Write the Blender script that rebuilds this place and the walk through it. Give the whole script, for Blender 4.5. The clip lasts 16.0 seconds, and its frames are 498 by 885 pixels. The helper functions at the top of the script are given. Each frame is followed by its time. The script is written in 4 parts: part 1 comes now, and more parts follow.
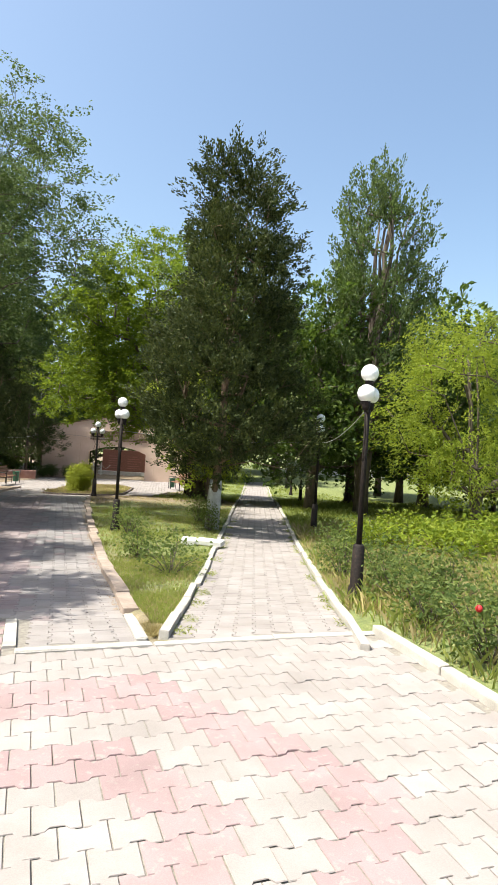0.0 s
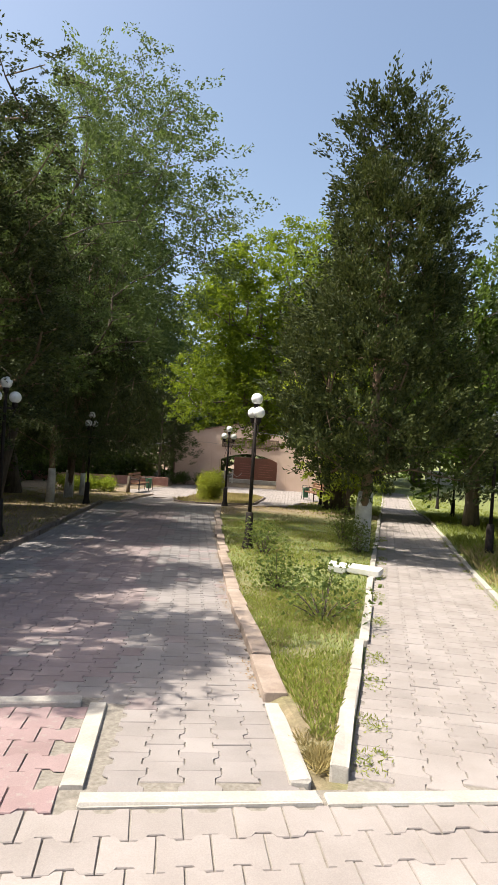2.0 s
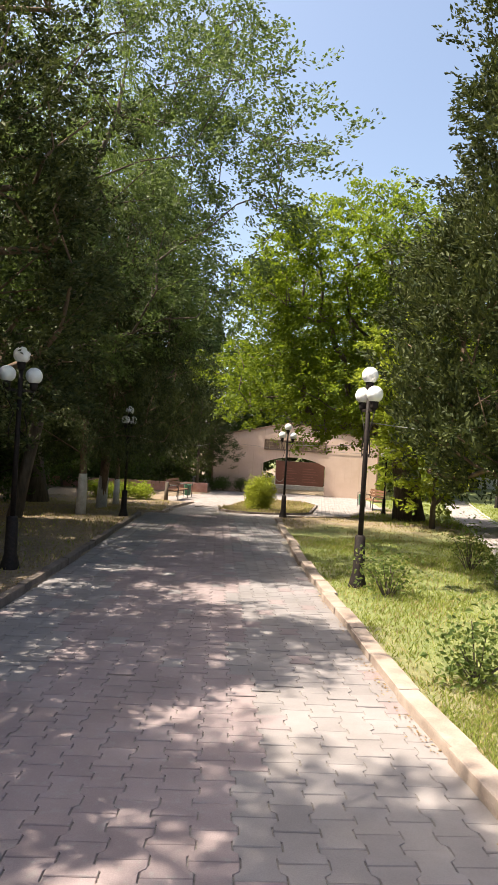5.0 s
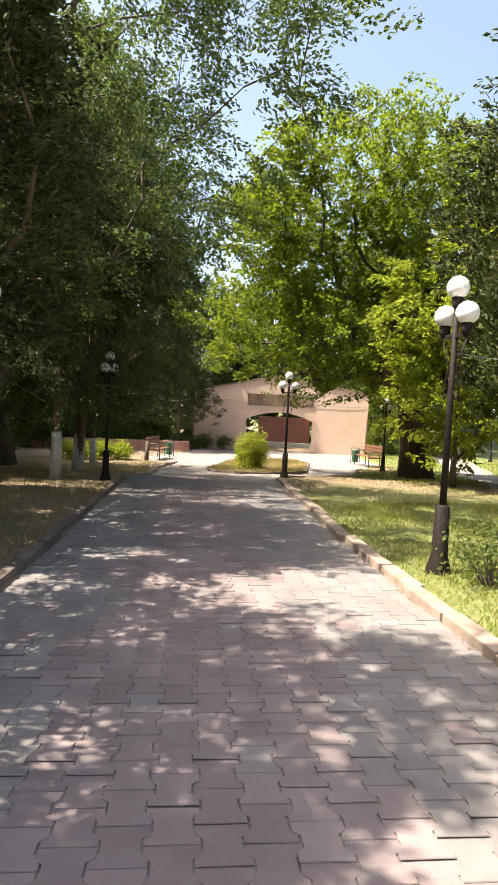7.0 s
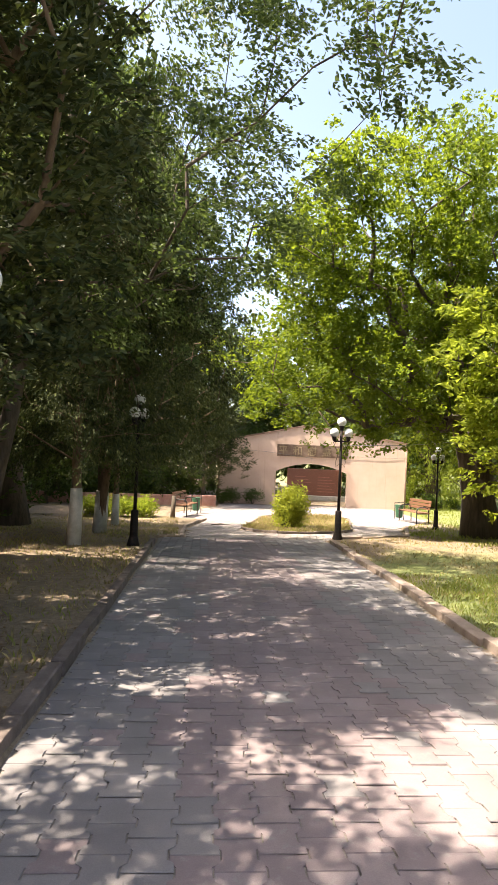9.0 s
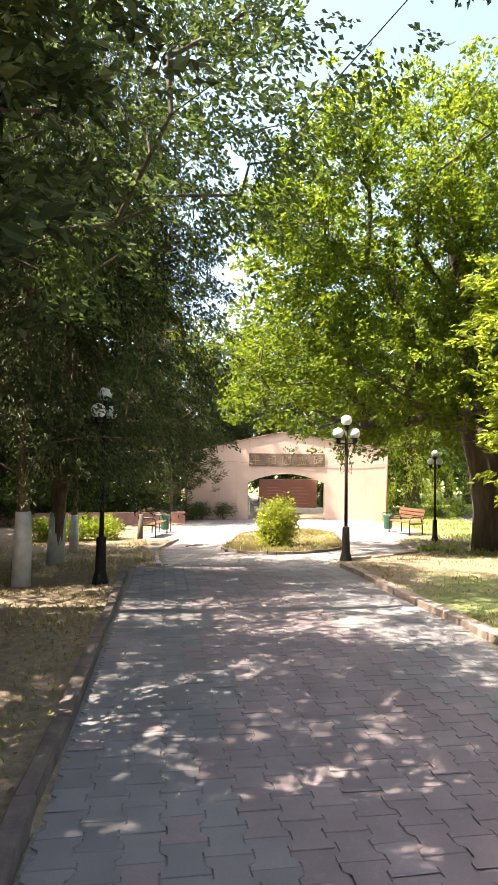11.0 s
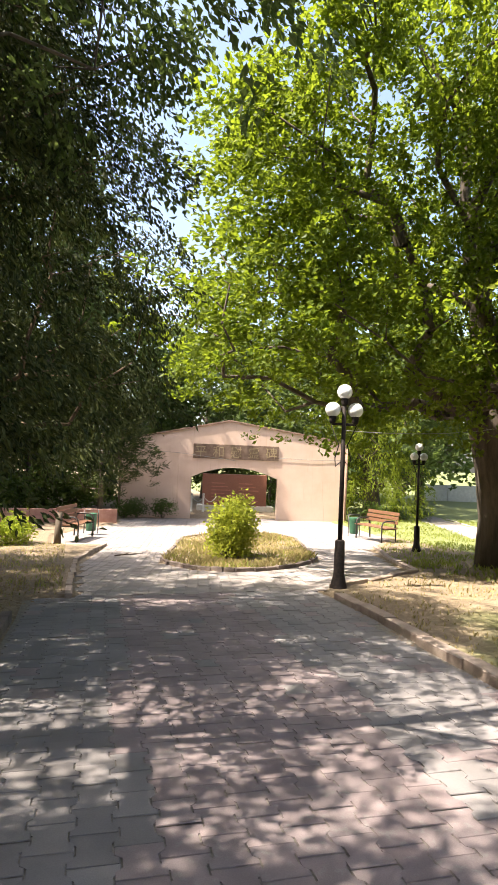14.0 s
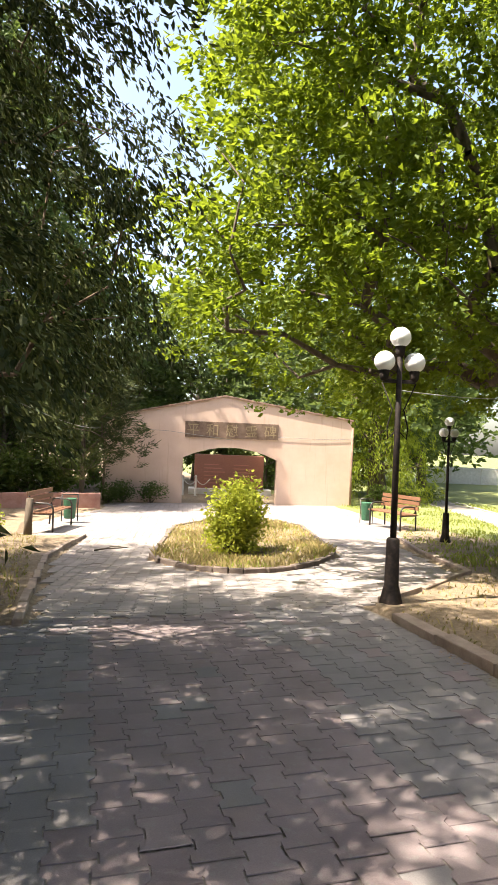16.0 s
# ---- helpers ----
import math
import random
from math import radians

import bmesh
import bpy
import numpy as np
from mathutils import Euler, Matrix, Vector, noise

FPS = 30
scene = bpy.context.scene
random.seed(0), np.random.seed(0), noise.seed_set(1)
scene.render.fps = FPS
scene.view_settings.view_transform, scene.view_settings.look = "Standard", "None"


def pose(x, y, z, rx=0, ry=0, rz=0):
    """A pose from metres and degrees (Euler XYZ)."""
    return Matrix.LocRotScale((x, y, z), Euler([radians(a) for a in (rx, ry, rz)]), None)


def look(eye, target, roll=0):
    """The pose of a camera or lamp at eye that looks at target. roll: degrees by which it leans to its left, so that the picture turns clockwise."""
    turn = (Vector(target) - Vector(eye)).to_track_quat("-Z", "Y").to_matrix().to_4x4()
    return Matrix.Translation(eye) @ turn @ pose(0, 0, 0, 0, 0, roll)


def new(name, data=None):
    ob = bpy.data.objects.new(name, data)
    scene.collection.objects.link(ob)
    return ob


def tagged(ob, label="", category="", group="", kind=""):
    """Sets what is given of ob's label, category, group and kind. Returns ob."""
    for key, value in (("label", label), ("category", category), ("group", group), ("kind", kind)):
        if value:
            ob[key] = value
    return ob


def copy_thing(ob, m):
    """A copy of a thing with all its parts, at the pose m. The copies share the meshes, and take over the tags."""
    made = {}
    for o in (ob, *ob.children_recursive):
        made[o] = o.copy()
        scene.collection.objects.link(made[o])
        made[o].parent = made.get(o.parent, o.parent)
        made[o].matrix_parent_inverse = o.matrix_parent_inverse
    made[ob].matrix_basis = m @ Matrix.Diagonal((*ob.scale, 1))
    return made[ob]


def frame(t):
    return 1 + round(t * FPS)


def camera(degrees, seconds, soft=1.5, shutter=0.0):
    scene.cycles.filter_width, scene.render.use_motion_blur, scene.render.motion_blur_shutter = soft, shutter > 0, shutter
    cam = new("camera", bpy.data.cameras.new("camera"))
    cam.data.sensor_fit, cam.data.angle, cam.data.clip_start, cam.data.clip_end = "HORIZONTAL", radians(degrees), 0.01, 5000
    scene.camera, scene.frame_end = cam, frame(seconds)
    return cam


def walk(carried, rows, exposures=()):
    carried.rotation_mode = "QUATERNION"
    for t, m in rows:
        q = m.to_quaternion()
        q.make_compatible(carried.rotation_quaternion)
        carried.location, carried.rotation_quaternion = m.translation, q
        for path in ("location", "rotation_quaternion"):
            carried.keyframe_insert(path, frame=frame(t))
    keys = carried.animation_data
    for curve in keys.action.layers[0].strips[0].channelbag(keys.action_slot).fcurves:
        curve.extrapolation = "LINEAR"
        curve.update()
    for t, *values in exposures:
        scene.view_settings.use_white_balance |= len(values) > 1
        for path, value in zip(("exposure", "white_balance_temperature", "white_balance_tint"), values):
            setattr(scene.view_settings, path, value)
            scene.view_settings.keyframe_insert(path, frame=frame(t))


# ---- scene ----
cam = camera(45.1, 16.0, soft=1.4)
METRES, EYE, TILT, LEAN, TURN = 18.1, 1.61, 0.0, 0.0, -20.1
ROWS = [
    (0.0, 0.0, 0.0, 0.0, 0.04, -0.59, -3.82),
    (0.5, -0.0055, 0.0276, -0.0004, 3.84, -0.36, -3.83),
    (1.0, -0.0079, 0.0527, -0.0017, 9.19, -0.45, -3.78),
    (1.5, -0.0197, 0.0839, -0.0073, 10.73, -0.2, -3.98),
    (2.0, -0.0275, 0.1146, -0.0086, 12.35, -0.53, -3.8),
    (2.5, -0.0397, 0.1473, -0.0094, 12.6, -0.13, -4.03),
    (3.0, -0.0521, 0.1735, -0.0104, 13.04, 1.16, -3.94),
    (3.5, -0.0698, 0.1985, -0.0113, 17.4, 1.35, -3.75),
    (6.0, -0.1516, 0.3193, -0.0296, 12.51, -2.31, -3.36),
    (6.5, -0.1679, 0.3461, -0.0325, 11.85, -3.3, -3.29),
    (7.0, -0.1875, 0.3718, -0.0327, 12.02, -4.15, -2.76),
    (7.5, -0.201, 0.395, -0.0334, 12.83, -4.65, -2.46),
    (8.0, -0.2173, 0.4249, -0.0345, 12.97, -3.7, -2.07),
    (8.5, -0.2336, 0.4497, -0.0357, 13.05, -0.82, -2.14),
    (9.0, -0.2497, 0.4749, -0.0369, 13.54, 0.73, -2.34),
    (11.5, -0.323, 0.6236, -0.046, 8.6, 2.18, -0.84),
    (12.0, -0.3283, 0.6528, -0.0482, 7.99, 2.39, -1.73),
    (12.5, -0.3369, 0.6877, -0.0495, 6.56, 2.34, -2.56),
    (13.0, -0.3437, 0.7175, -0.0502, 5.66, 2.5, -2.66),
    (13.5, -0.3483, 0.7501, -0.0512, 4.44, 2.37, -2.66),
    (14.0, -0.358, 0.7828, -0.0519, 3.57, 1.76, -2.22),
    (14.5, -0.3638, 0.8124, -0.0531, 3.59, 1.45, -2.02),
    (15.0, -0.3729, 0.8437, -0.0545, 3.08, 1.04, -2.11),
    (15.5, -0.3769, 0.8747, -0.0578, 2.48, 0.41, -1.94),
    (16.0, -0.3838, 0.9044, -0.0594, 2.47, 0.11, -2.22),
]
walk(cam, [(t, pose(0, 0, EYE, TILT, LEAN, TURN) @ pose(METRES * x, METRES * y, METRES * z, 90 + pitch, roll, yaw)) for t, x, y, z, yaw, pitch, roll in ROWS],
     [(0.0, 1.08, 6450, 3), (1.5, 0.85, 6700, 6), (3.5, 1.15, 7000, 10), (6.0, 1.4, 7200, 10), (7.0, 1.6, 7300, 10), (9.0, 1.9, 7400, 12), (11.5, 2.25, 7000, 11), (12.0, 2.15, 7000, 11), (12.5, 2.6, 6900, 11), (13.0, 2.1, 7000, 12), (14.5, 1.85, 7100, 11), (16.0, 1.95, 7200, 11)])

# ---- world, sun, exposure ----
SUN_EL, SUN_AZ = 60.0, 267.0   # degrees; azimuth clockwise from +y, the side the sun stands on
world = bpy.data.worlds.new("sky")
scene.world = world
world.use_nodes = True
wn = world.node_tree
sky = wn.nodes.new("ShaderNodeTexSky")
sky.sky_type = "NISHITA"
sky.sun_disc = False
sky.sun_elevation = radians(SUN_EL)
sky.sun_rotation = radians(SUN_AZ)
sky.air_density, sky.dust_density, sky.ozone_density = 1.0, 3.5, 1.0
wn.links.new(sky.outputs[0], wn.nodes["Background"].inputs[0])
wn.nodes["Background"].inputs[1].default_value = 0.13
sun = new("sun", bpy.data.lights.new("sun", "SUN"))
sun.data.energy, sun.data.angle, sun.data.color = 5.0, radians(0.53), (1.0, 0.96, 0.89)
sun_dir = Vector((math.sin(radians(SUN_AZ)) * math.cos(radians(SUN_EL)), math.cos(radians(SUN_AZ)) * math.cos(radians(SUN_EL)), math.sin(radians(SUN_EL))))
sun.matrix_world = look(sun_dir * 60, (0, 0, 0))

# ---- materials ----


class Mat:
    """A small node-material builder."""

    def __init__(self, name, rough=0.8, metal=0.0):
        self.m = bpy.data.materials.new(name)
        self.m.use_nodes = True
        self.t = self.m.node_tree
        self.b = self.t.nodes["Principled BSDF"]
        self.b.inputs["Roughness"].default_value = rough
        self.b.inputs["Metallic"].default_value = metal
        self.co = self.t.nodes.new("ShaderNodeNewGeometry")

    def link(self, a, b):
        self.t.links.new(a, b)

    def noise(self, scale, detail=4.0, rough=0.55, stretch=None):
        n = self.t.nodes.new("ShaderNodeTexNoise")
        n.inputs["Scale"].default_value, n.inputs["Detail"].default_value, n.inputs["Roughness"].default_value = scale, detail, rough
        if stretch:
            mp = self.t.nodes.new("ShaderNodeMapping")
            mp.inputs["Scale"].default_value = stretch
            self.link(self.co.outputs["Position"], mp.inputs[0])
            self.link(mp.outputs[0], n.inputs["Vector"])
        else:
            self.link(self.co.outputs["Position"], n.inputs["Vector"])
        return n.outputs[0]

    def ramp(self, fac, stops):
        r = self.t.nodes.new("ShaderNodeValToRGB")
        e = r.color_ramp.elements
        while len(e) < len(stops):
            e.new(0.5)
        for el, (p, c) in zip(e, stops):
            el.position = p
            el.color = (*c, 1) if len(c) == 3 else c
        self.link(fac, r.inputs[0])
        return r.outputs[0]

    def mix(self, fac, a, b, mode="MIX"):
        n = self.t.nodes.new("ShaderNodeMix")
        n.data_type, n.blend_type = "RGBA", mode
        for sock, v in ((n.inputs[0], fac), (n.inputs[6], a), (n.inputs[7], b)):
            if isinstance(v, (int, float)):
                sock.default_value = v
            elif isinstance(v, tuple):
                sock.default_value = (*v, 1)
            else:
                self.link(v, sock)
        return n.outputs[2]

    def island(self):
        return self.co.outputs["Random Per Island"]

    def object_random(self):
        return self.t.nodes.new("ShaderNodeObjectInfo").outputs["Random"]

    def attr(self, name):
        n = self.t.nodes.new("ShaderNodeAttribute")
        n.attribute_name = name
        return n.outputs["Fac"]

    def math(self, op, a, b=0.0):
        n = self.t.nodes.new("ShaderNodeMath")
        n.operation = op
        for sock, v in zip(n.inputs, (a, b)):
            if isinstance(v, (int, float)):
                sock.default_value = v
            else:
                self.link(v, sock)
        return n.outputs[0]

    def colour(self, out):
        self.link(out, self.b.inputs["Base Color"])
        return self

    def bump(self, h, strength=0.4, dist=0.01):
        n = self.t.nodes.new("ShaderNodeBump")
        n.inputs["Strength"].default_value, n.inputs["Distance"].default_value = strength, dist
        self.link(h, n.inputs["Height"])
        self.link(n.outputs[0], self.b.inputs["Normal"])
        return self

    def leafy(self, colour, through_colour, amount):
        """Light that shines through a leaf."""
        tr = self.t.nodes.new("ShaderNodeBsdfTranslucent")
        self.link(through_colour, tr.inputs[0])
        mx = self.t.nodes.new("ShaderNodeMixShader")
        mx.inputs[0].default_value = amount
        self.colour(colour)
        self.link(self.b.outputs[0], mx.inputs[1])
        self.link(tr.outputs[0], mx.inputs[2])
        self.link(mx.outputs[0], self.t.nodes["Material Output"].inputs[0])
        return self


def leaf_mat(name, dark, light, glow, amount=0.4, rough=0.5):
    m = Mat(name, rough)
    m.b.inputs["Specular IOR Level"].default_value = 0.16
    base = m.ramp(m.island(), [(0.0, dark), (0.55, tuple((a + b) / 2 for a, b in zip(dark, light))), (1.0, light)])
    big = m.ramp(m.noise(0.9, 2), [(0.35, (0.75, 0.75, 0.75)), (0.7, (1.15, 1.12, 1.0))])
    col = m.mix(1.0, base, big, "MULTIPLY")
    tcol = m.mix(0.6, col, glow)
    return m.leafy(col, tcol, amount).m


def bark_mat(name, a, b, scale=9):
    m = Mat(name, 0.95)
    n = m.noise(scale, 6, 0.65, (1, 1, 0.22))
    return m.colour(m.ramp(n, [(0.3, a), (0.7, b)])).bump(n, 0.9, 0.03).m


def paver_mat(name):
    """Pressed-concrete pavers: cream with pink-red pieces, worn to the pale core, weed dust at two scales."""
    m = Mat(name, 0.88)
    grain = m.noise(160, 3, 0.7)
    stain = m.noise(2.3, 5, 0.6)
    blot = m.noise(22, 4, 0.6)
    piece = m.math("ADD", m.math("MULTIPLY", m.island(), 0.5), m.math("MULTIPLY", m.object_random(), 0.5))
    cream = m.ramp(piece, [(0.2, (0.25, 0.219, 0.206)), (0.8, (0.305, 0.268, 0.253))])
    grey = m.ramp(piece, [(0.2, (0.19, 0.174, 0.174)), (0.8, (0.24, 0.22, 0.218))])
    red = m.ramp(piece, [(0.2, (0.25, 0.15, 0.155)), (0.8, (0.3, 0.195, 0.198))])
    red = m.mix(m.ramp(blot, [(0.56, (0, 0, 0)), (0.68, (0.8, 0.8, 0.8))]), red, (0.31, 0.27, 0.245))
    base = m.mix(m.attr("grey"), cream, grey)
    base = m.mix(m.attr("red"), base, red)
    base = m.mix(1.0, base, m.ramp(stain, [(0.3, (0.82, 0.8, 0.78)), (0.65, (1.04, 1.03, 1.02))]), "MULTIPLY")
    base = m.mix(1.0, base, m.ramp(grain, [(0.3, (0.9, 0.9, 0.9)), (0.7, (1.08, 1.08, 1.08))]), "MULTIPLY")
    return m.colour(base).bump(m.math("ADD", grain, blot), 0.35, 0.004).m


PAVER = paver_mat("pressed_concrete_paver")
m = Mat("joint_sand", 0.95)
JOINT = m.colour(m.ramp(m.noise(40, 5), [(0.3, (0.14, 0.12, 0.1)), (0.7, (0.26, 0.23, 0.195))])).m


def concrete_mat(name, a, b, rough=0.9):
    m = Mat(name, rough)
    n = m.noise(5, 6, 0.6)
    g = m.noise(90, 3, 0.7)
    c = m.mix(1.0, m.ramp(n, [(0.3, a), (0.7, b)]), m.ramp(g, [(0.3, (0.88, 0.88, 0.88)), (0.7, (1.08, 1.08, 1.08))]), "MULTIPLY")
    return m.colour(c).bump(m.math("ADD", n, g), 0.4, 0.006).m


KERB = concrete_mat("pale_kerb_concrete", (0.3, 0.27, 0.235), (0.42, 0.385, 0.345))
KERB_WARM = concrete_mat("weathered_tan_kerb", (0.22, 0.16, 0.125), (0.36, 0.285, 0.235))
KERB_DARK = concrete_mat("dark_brown_kerb", (0.09, 0.066, 0.055), (0.2, 0.155, 0.13))
STONE_WHITE = concrete_mat("white_slab", (0.48, 0.46, 0.42), (0.62, 0.6, 0.56))
WHITEWASH = concrete_mat("whitewash", (0.42, 0.4, 0.36), (0.68, 0.66, 0.62))

m = Mat("peach_plaster", 0.92)
pl = m.noise(1.4, 6, 0.6)
streak = m.noise(3.0, 5, 0.6, (3.0, 3.0, 0.14))
fine = m.noise(60, 4, 0.6)
c = m.ramp(pl, [(0.3, (0.56, 0.4, 0.31)), (0.7, (0.63, 0.47, 0.38))])
c = m.mix(1.0, c, m.ramp(streak, [(0.3, (0.86, 0.84, 0.82)), (0.42, (1, 1, 1))]), "MULTIPLY")
PLASTER = m.colour(c).bump(m.math("ADD", pl, fine), 0.3, 0.006).m

m = Mat("red_granite", 0.32)
sp = m.noise(55, 5, 0.75)
RED_STONE = m.colour(m.ramp(sp, [(0.3, (0.17, 0.062, 0.04)), (0.55, (0.25, 0.1, 0.068)), (0.75, (0.33, 0.17, 0.125))])).m
RED_STONE_PALE = concrete_mat("engraved_pale_panel", (0.34, 0.13, 0.1), (0.42, 0.19, 0.15))
SIGN_BACK = concrete_mat("brown_sign_board", (0.12, 0.075, 0.05), (0.22, 0.15, 0.11))
SIGN_GOLD = concrete_mat("faded_gold_letters", (0.24, 0.175, 0.1), (0.38, 0.29, 0.17), 0.7)
DARK_TIMBER = concrete_mat("dark_beam", (0.05, 0.035, 0.025), (0.1, 0.075, 0.055))
ROOF_EDGE = concrete_mat("rusty_roof_edge", (0.16, 0.09, 0.06), (0.3, 0.2, 0.15))
BRICK_WALL = concrete_mat("pinkish_low_wall", (0.42, 0.2, 0.16), (0.55, 0.32, 0.27))

m = Mat("dark_lamp_paint", 0.68)
rn = m.noise(30, 5)
m.b.inputs["Specular IOR Level"].default_value = 0.2
LAMP_IRON = m.colour(m.ramp(rn, [(0.4, (0.012, 0.009, 0.008)), (0.66, (0.025, 0.017, 0.014)), (0.85, (0.07, 0.035, 0.022))])).bump(rn, 0.3, 0.004).m
m = Mat("white_globe_plastic", 0.6)
m.b.inputs["Subsurface Weight"].default_value = 0.25
m.b.inputs["Subsurface Radius"].default_value = (0.05, 0.05, 0.05)
GLOBE = m.colour(m.ramp(m.noise(14, 3), [(0.3, (0.72, 0.71, 0.69)), (0.7, (0.84, 0.84, 0.83))])).m
m = Mat("black_cable", 0.6)
CABLE = m.colour(m.ramp(m.noise(20), [(0, (0.02, 0.02, 0.02)), (1, (0.05, 0.05, 0.05))])).m
CABLE_PALE = concrete_mat("pale_cable", (0.2, 0.2, 0.19), (0.3, 0.3, 0.28))
m = Mat("bench_iron", 0.45, 0.3)
IRON = m.colour(m.ramp(m.noise(40), [(0.3, (0.02, 0.02, 0.022)), (0.75, (0.06, 0.05, 0.045))])).m
m = Mat("varnished_orange_wood", 0.5)
wg = m.noise(8, 5, 0.6, (1, 14, 14))
WOOD = m.colour(m.ramp(wg, [(0.3, (0.12, 0.055, 0.03)), (0.7, (0.22, 0.11, 0.06))])).m
m = Mat("green_bin_paint", 0.5)
BIN_GREEN = m.colour(m.ramp(m.noise(12), [(0.3, (0.02, 0.09, 0.05)), (0.7, (0.04, 0.15, 0.08))])).m

BARK = bark_mat("grey_brown_bark", (0.05, 0.038, 0.028), (0.15, 0.115, 0.085))
BARK_RED = bark_mat("juniper_bark", (0.09, 0.055, 0.035), (0.22, 0.15, 0.1), 12)
JUNIPER = leaf_mat("juniper_sprays", (0.022, 0.036, 0.015), (0.105, 0.12, 0.042), (0.16, 0.2, 0.04), 0.12, 0.6)
ELM = leaf_mat("silvery_elm_leaves", (0.04, 0.07, 0.026), (0.15, 0.19, 0.08), (0.24, 0.33, 0.06), 0.34)
MAPLE = leaf_mat("yellow_green_maple_leaves", (0.045, 0.085, 0.012), (0.13, 0.18, 0.028), (0.4, 0.5, 0.03), 0.44)
ASH = leaf_mat("mid_green_leaves", (0.03, 0.058, 0.016), (0.1, 0.14, 0.036), (0.2, 0.3, 0.035), 0.3)
ROSE = leaf_mat("rose_bush_leaves", (0.035, 0.07, 0.02), (0.17, 0.21, 0.07), (0.36, 0.42, 0.09), 0.45, 0.75)
SHRUB = leaf_mat("island_shrub_leaves", (0.2, 0.25, 0.04), (0.42, 0.44, 0.09), (0.7, 0.74, 0.1), 0.58, 0.7)
LIME = leaf_mat("sunlit_lime_leaves", (0.1, 0.155, 0.02), (0.26, 0.3, 0.045), (0.54, 0.62, 0.06), 0.52)
GRASS = leaf_mat("green_grass_blades", (0.12, 0.165, 0.034), (0.31, 0.33, 0.1), (0.5, 0.54, 0.1), 0.5, 0.75)
DRYGRASS = leaf_mat("straw_grass_blades", (0.24, 0.19, 0.09), (0.48, 0.4, 0.2), (0.5, 0.42, 0.18), 0.4, 0.7)
LITTER = leaf_mat("dry_brown_leaves", (0.1, 0.062, 0.032), (0.34, 0.23, 0.12), (0.3, 0.19, 0.08), 0.15, 0.8)
m = Mat("red_petals", 0.6)
PETAL = m.colour(m.ramp(m.island(), [(0, (0.4, 0.01, 0.015)), (1, (0.6, 0.03, 0.03))])).m

m = Mat("park_soil_and_turf", 0.97)
g1 = m.noise(0.7, 5, 0.6)
g2 = m.noise(14, 6, 0.7)
g3 = m.noise(120, 3, 0.7)
soil = m.ramp(g2, [(0.3, (0.14, 0.1, 0.065)), (0.55, (0.23, 0.17, 0.11)), (0.75, (0.33, 0.255, 0.17))])
turf = m.ramp(g2, [(0.3, (0.085, 0.11, 0.03)), (0.55, (0.17, 0.19, 0.06)), (0.78, (0.3, 0.27, 0.12))])
lush = m.math("ADD", m.attr("lush"), m.math("MULTIPLY", m.math("SUBTRACT", g1, 0.5), 0.9))
gc = m.mix(m.ramp(lush, [(0.35, (0, 0, 0)), (0.65, (1, 1, 1))]), soil, turf)
gc = m.mix(1.0, gc, m.ramp(g3, [(0.3, (0.8, 0.8, 0.8)), (0.7, (1.15, 1.15, 1.15))]), "MULTIPLY")
EARTH = m.colour(gc).bump(m.math("ADD", g2, g3), 0.6, 0.012).m

# ---- helpers of this scene ----


def part(name, bm, material, parent, label=""):
    me = bpy.data.meshes.new(name)
    bm.to_mesh(me)
    bm.free()
    me.materials.append(material)
    ob = new(name, me)
    ob.parent = parent
    if label:
        ob["label"] = label
    return ob


def raw(name, verts, faces, material, parent=None, smooth=False):
    me = bpy.data.meshes.new(name)
    me.from_pydata(verts, [], faces)
    me.materials.append(material)
    if smooth:
        me.shade_smooth()
    ob = new(name, me)
    ob.parent = parent
    return ob


def fast_mesh(name, verts, tris, material, parent=None):
    """A triangle mesh from arrays."""
    me = bpy.data.meshes.new(name)
    me.vertices.add(len(verts))
    me.vertices.foreach_set("co", np.ascontiguousarray(verts, dtype=np.float32).ravel())
    me.loops.add(len(tris) * 3)
    me.loops.foreach_set("vertex_index", np.ascontiguousarray(tris, dtype=np.int32).ravel())
    me.polygons.add(len(tris))
    me.polygons.foreach_set("loop_start", np.arange(0, len(tris) * 3, 3, dtype=np.int32))
    me.update(calc_edges=True)
    me.shade_flat()
    me.materials.append(material)
    ob = new(name, me)
    ob.parent = parent
    return ob


def box(bm, x0, x1, y0, y1, z0, z1, bevel=0.0):
    r = bmesh.ops.create_cube(bm, size=1)
    for v in r["verts"]:
        v.co = Vector((x0 + (v.co.x + 0.5) * (x1 - x0), y0 + (v.co.y + 0.5) * (y1 - y0), z0 + (v.co.z + 0.5) * (z1 - z0)))
    if bevel:
        es = list({e for v in r["verts"] for e in v.link_edges})
        bmesh.ops.bevel(bm, geom=es, offset=bevel, segments=2, affect="EDGES", profile=0.6)
    return bm


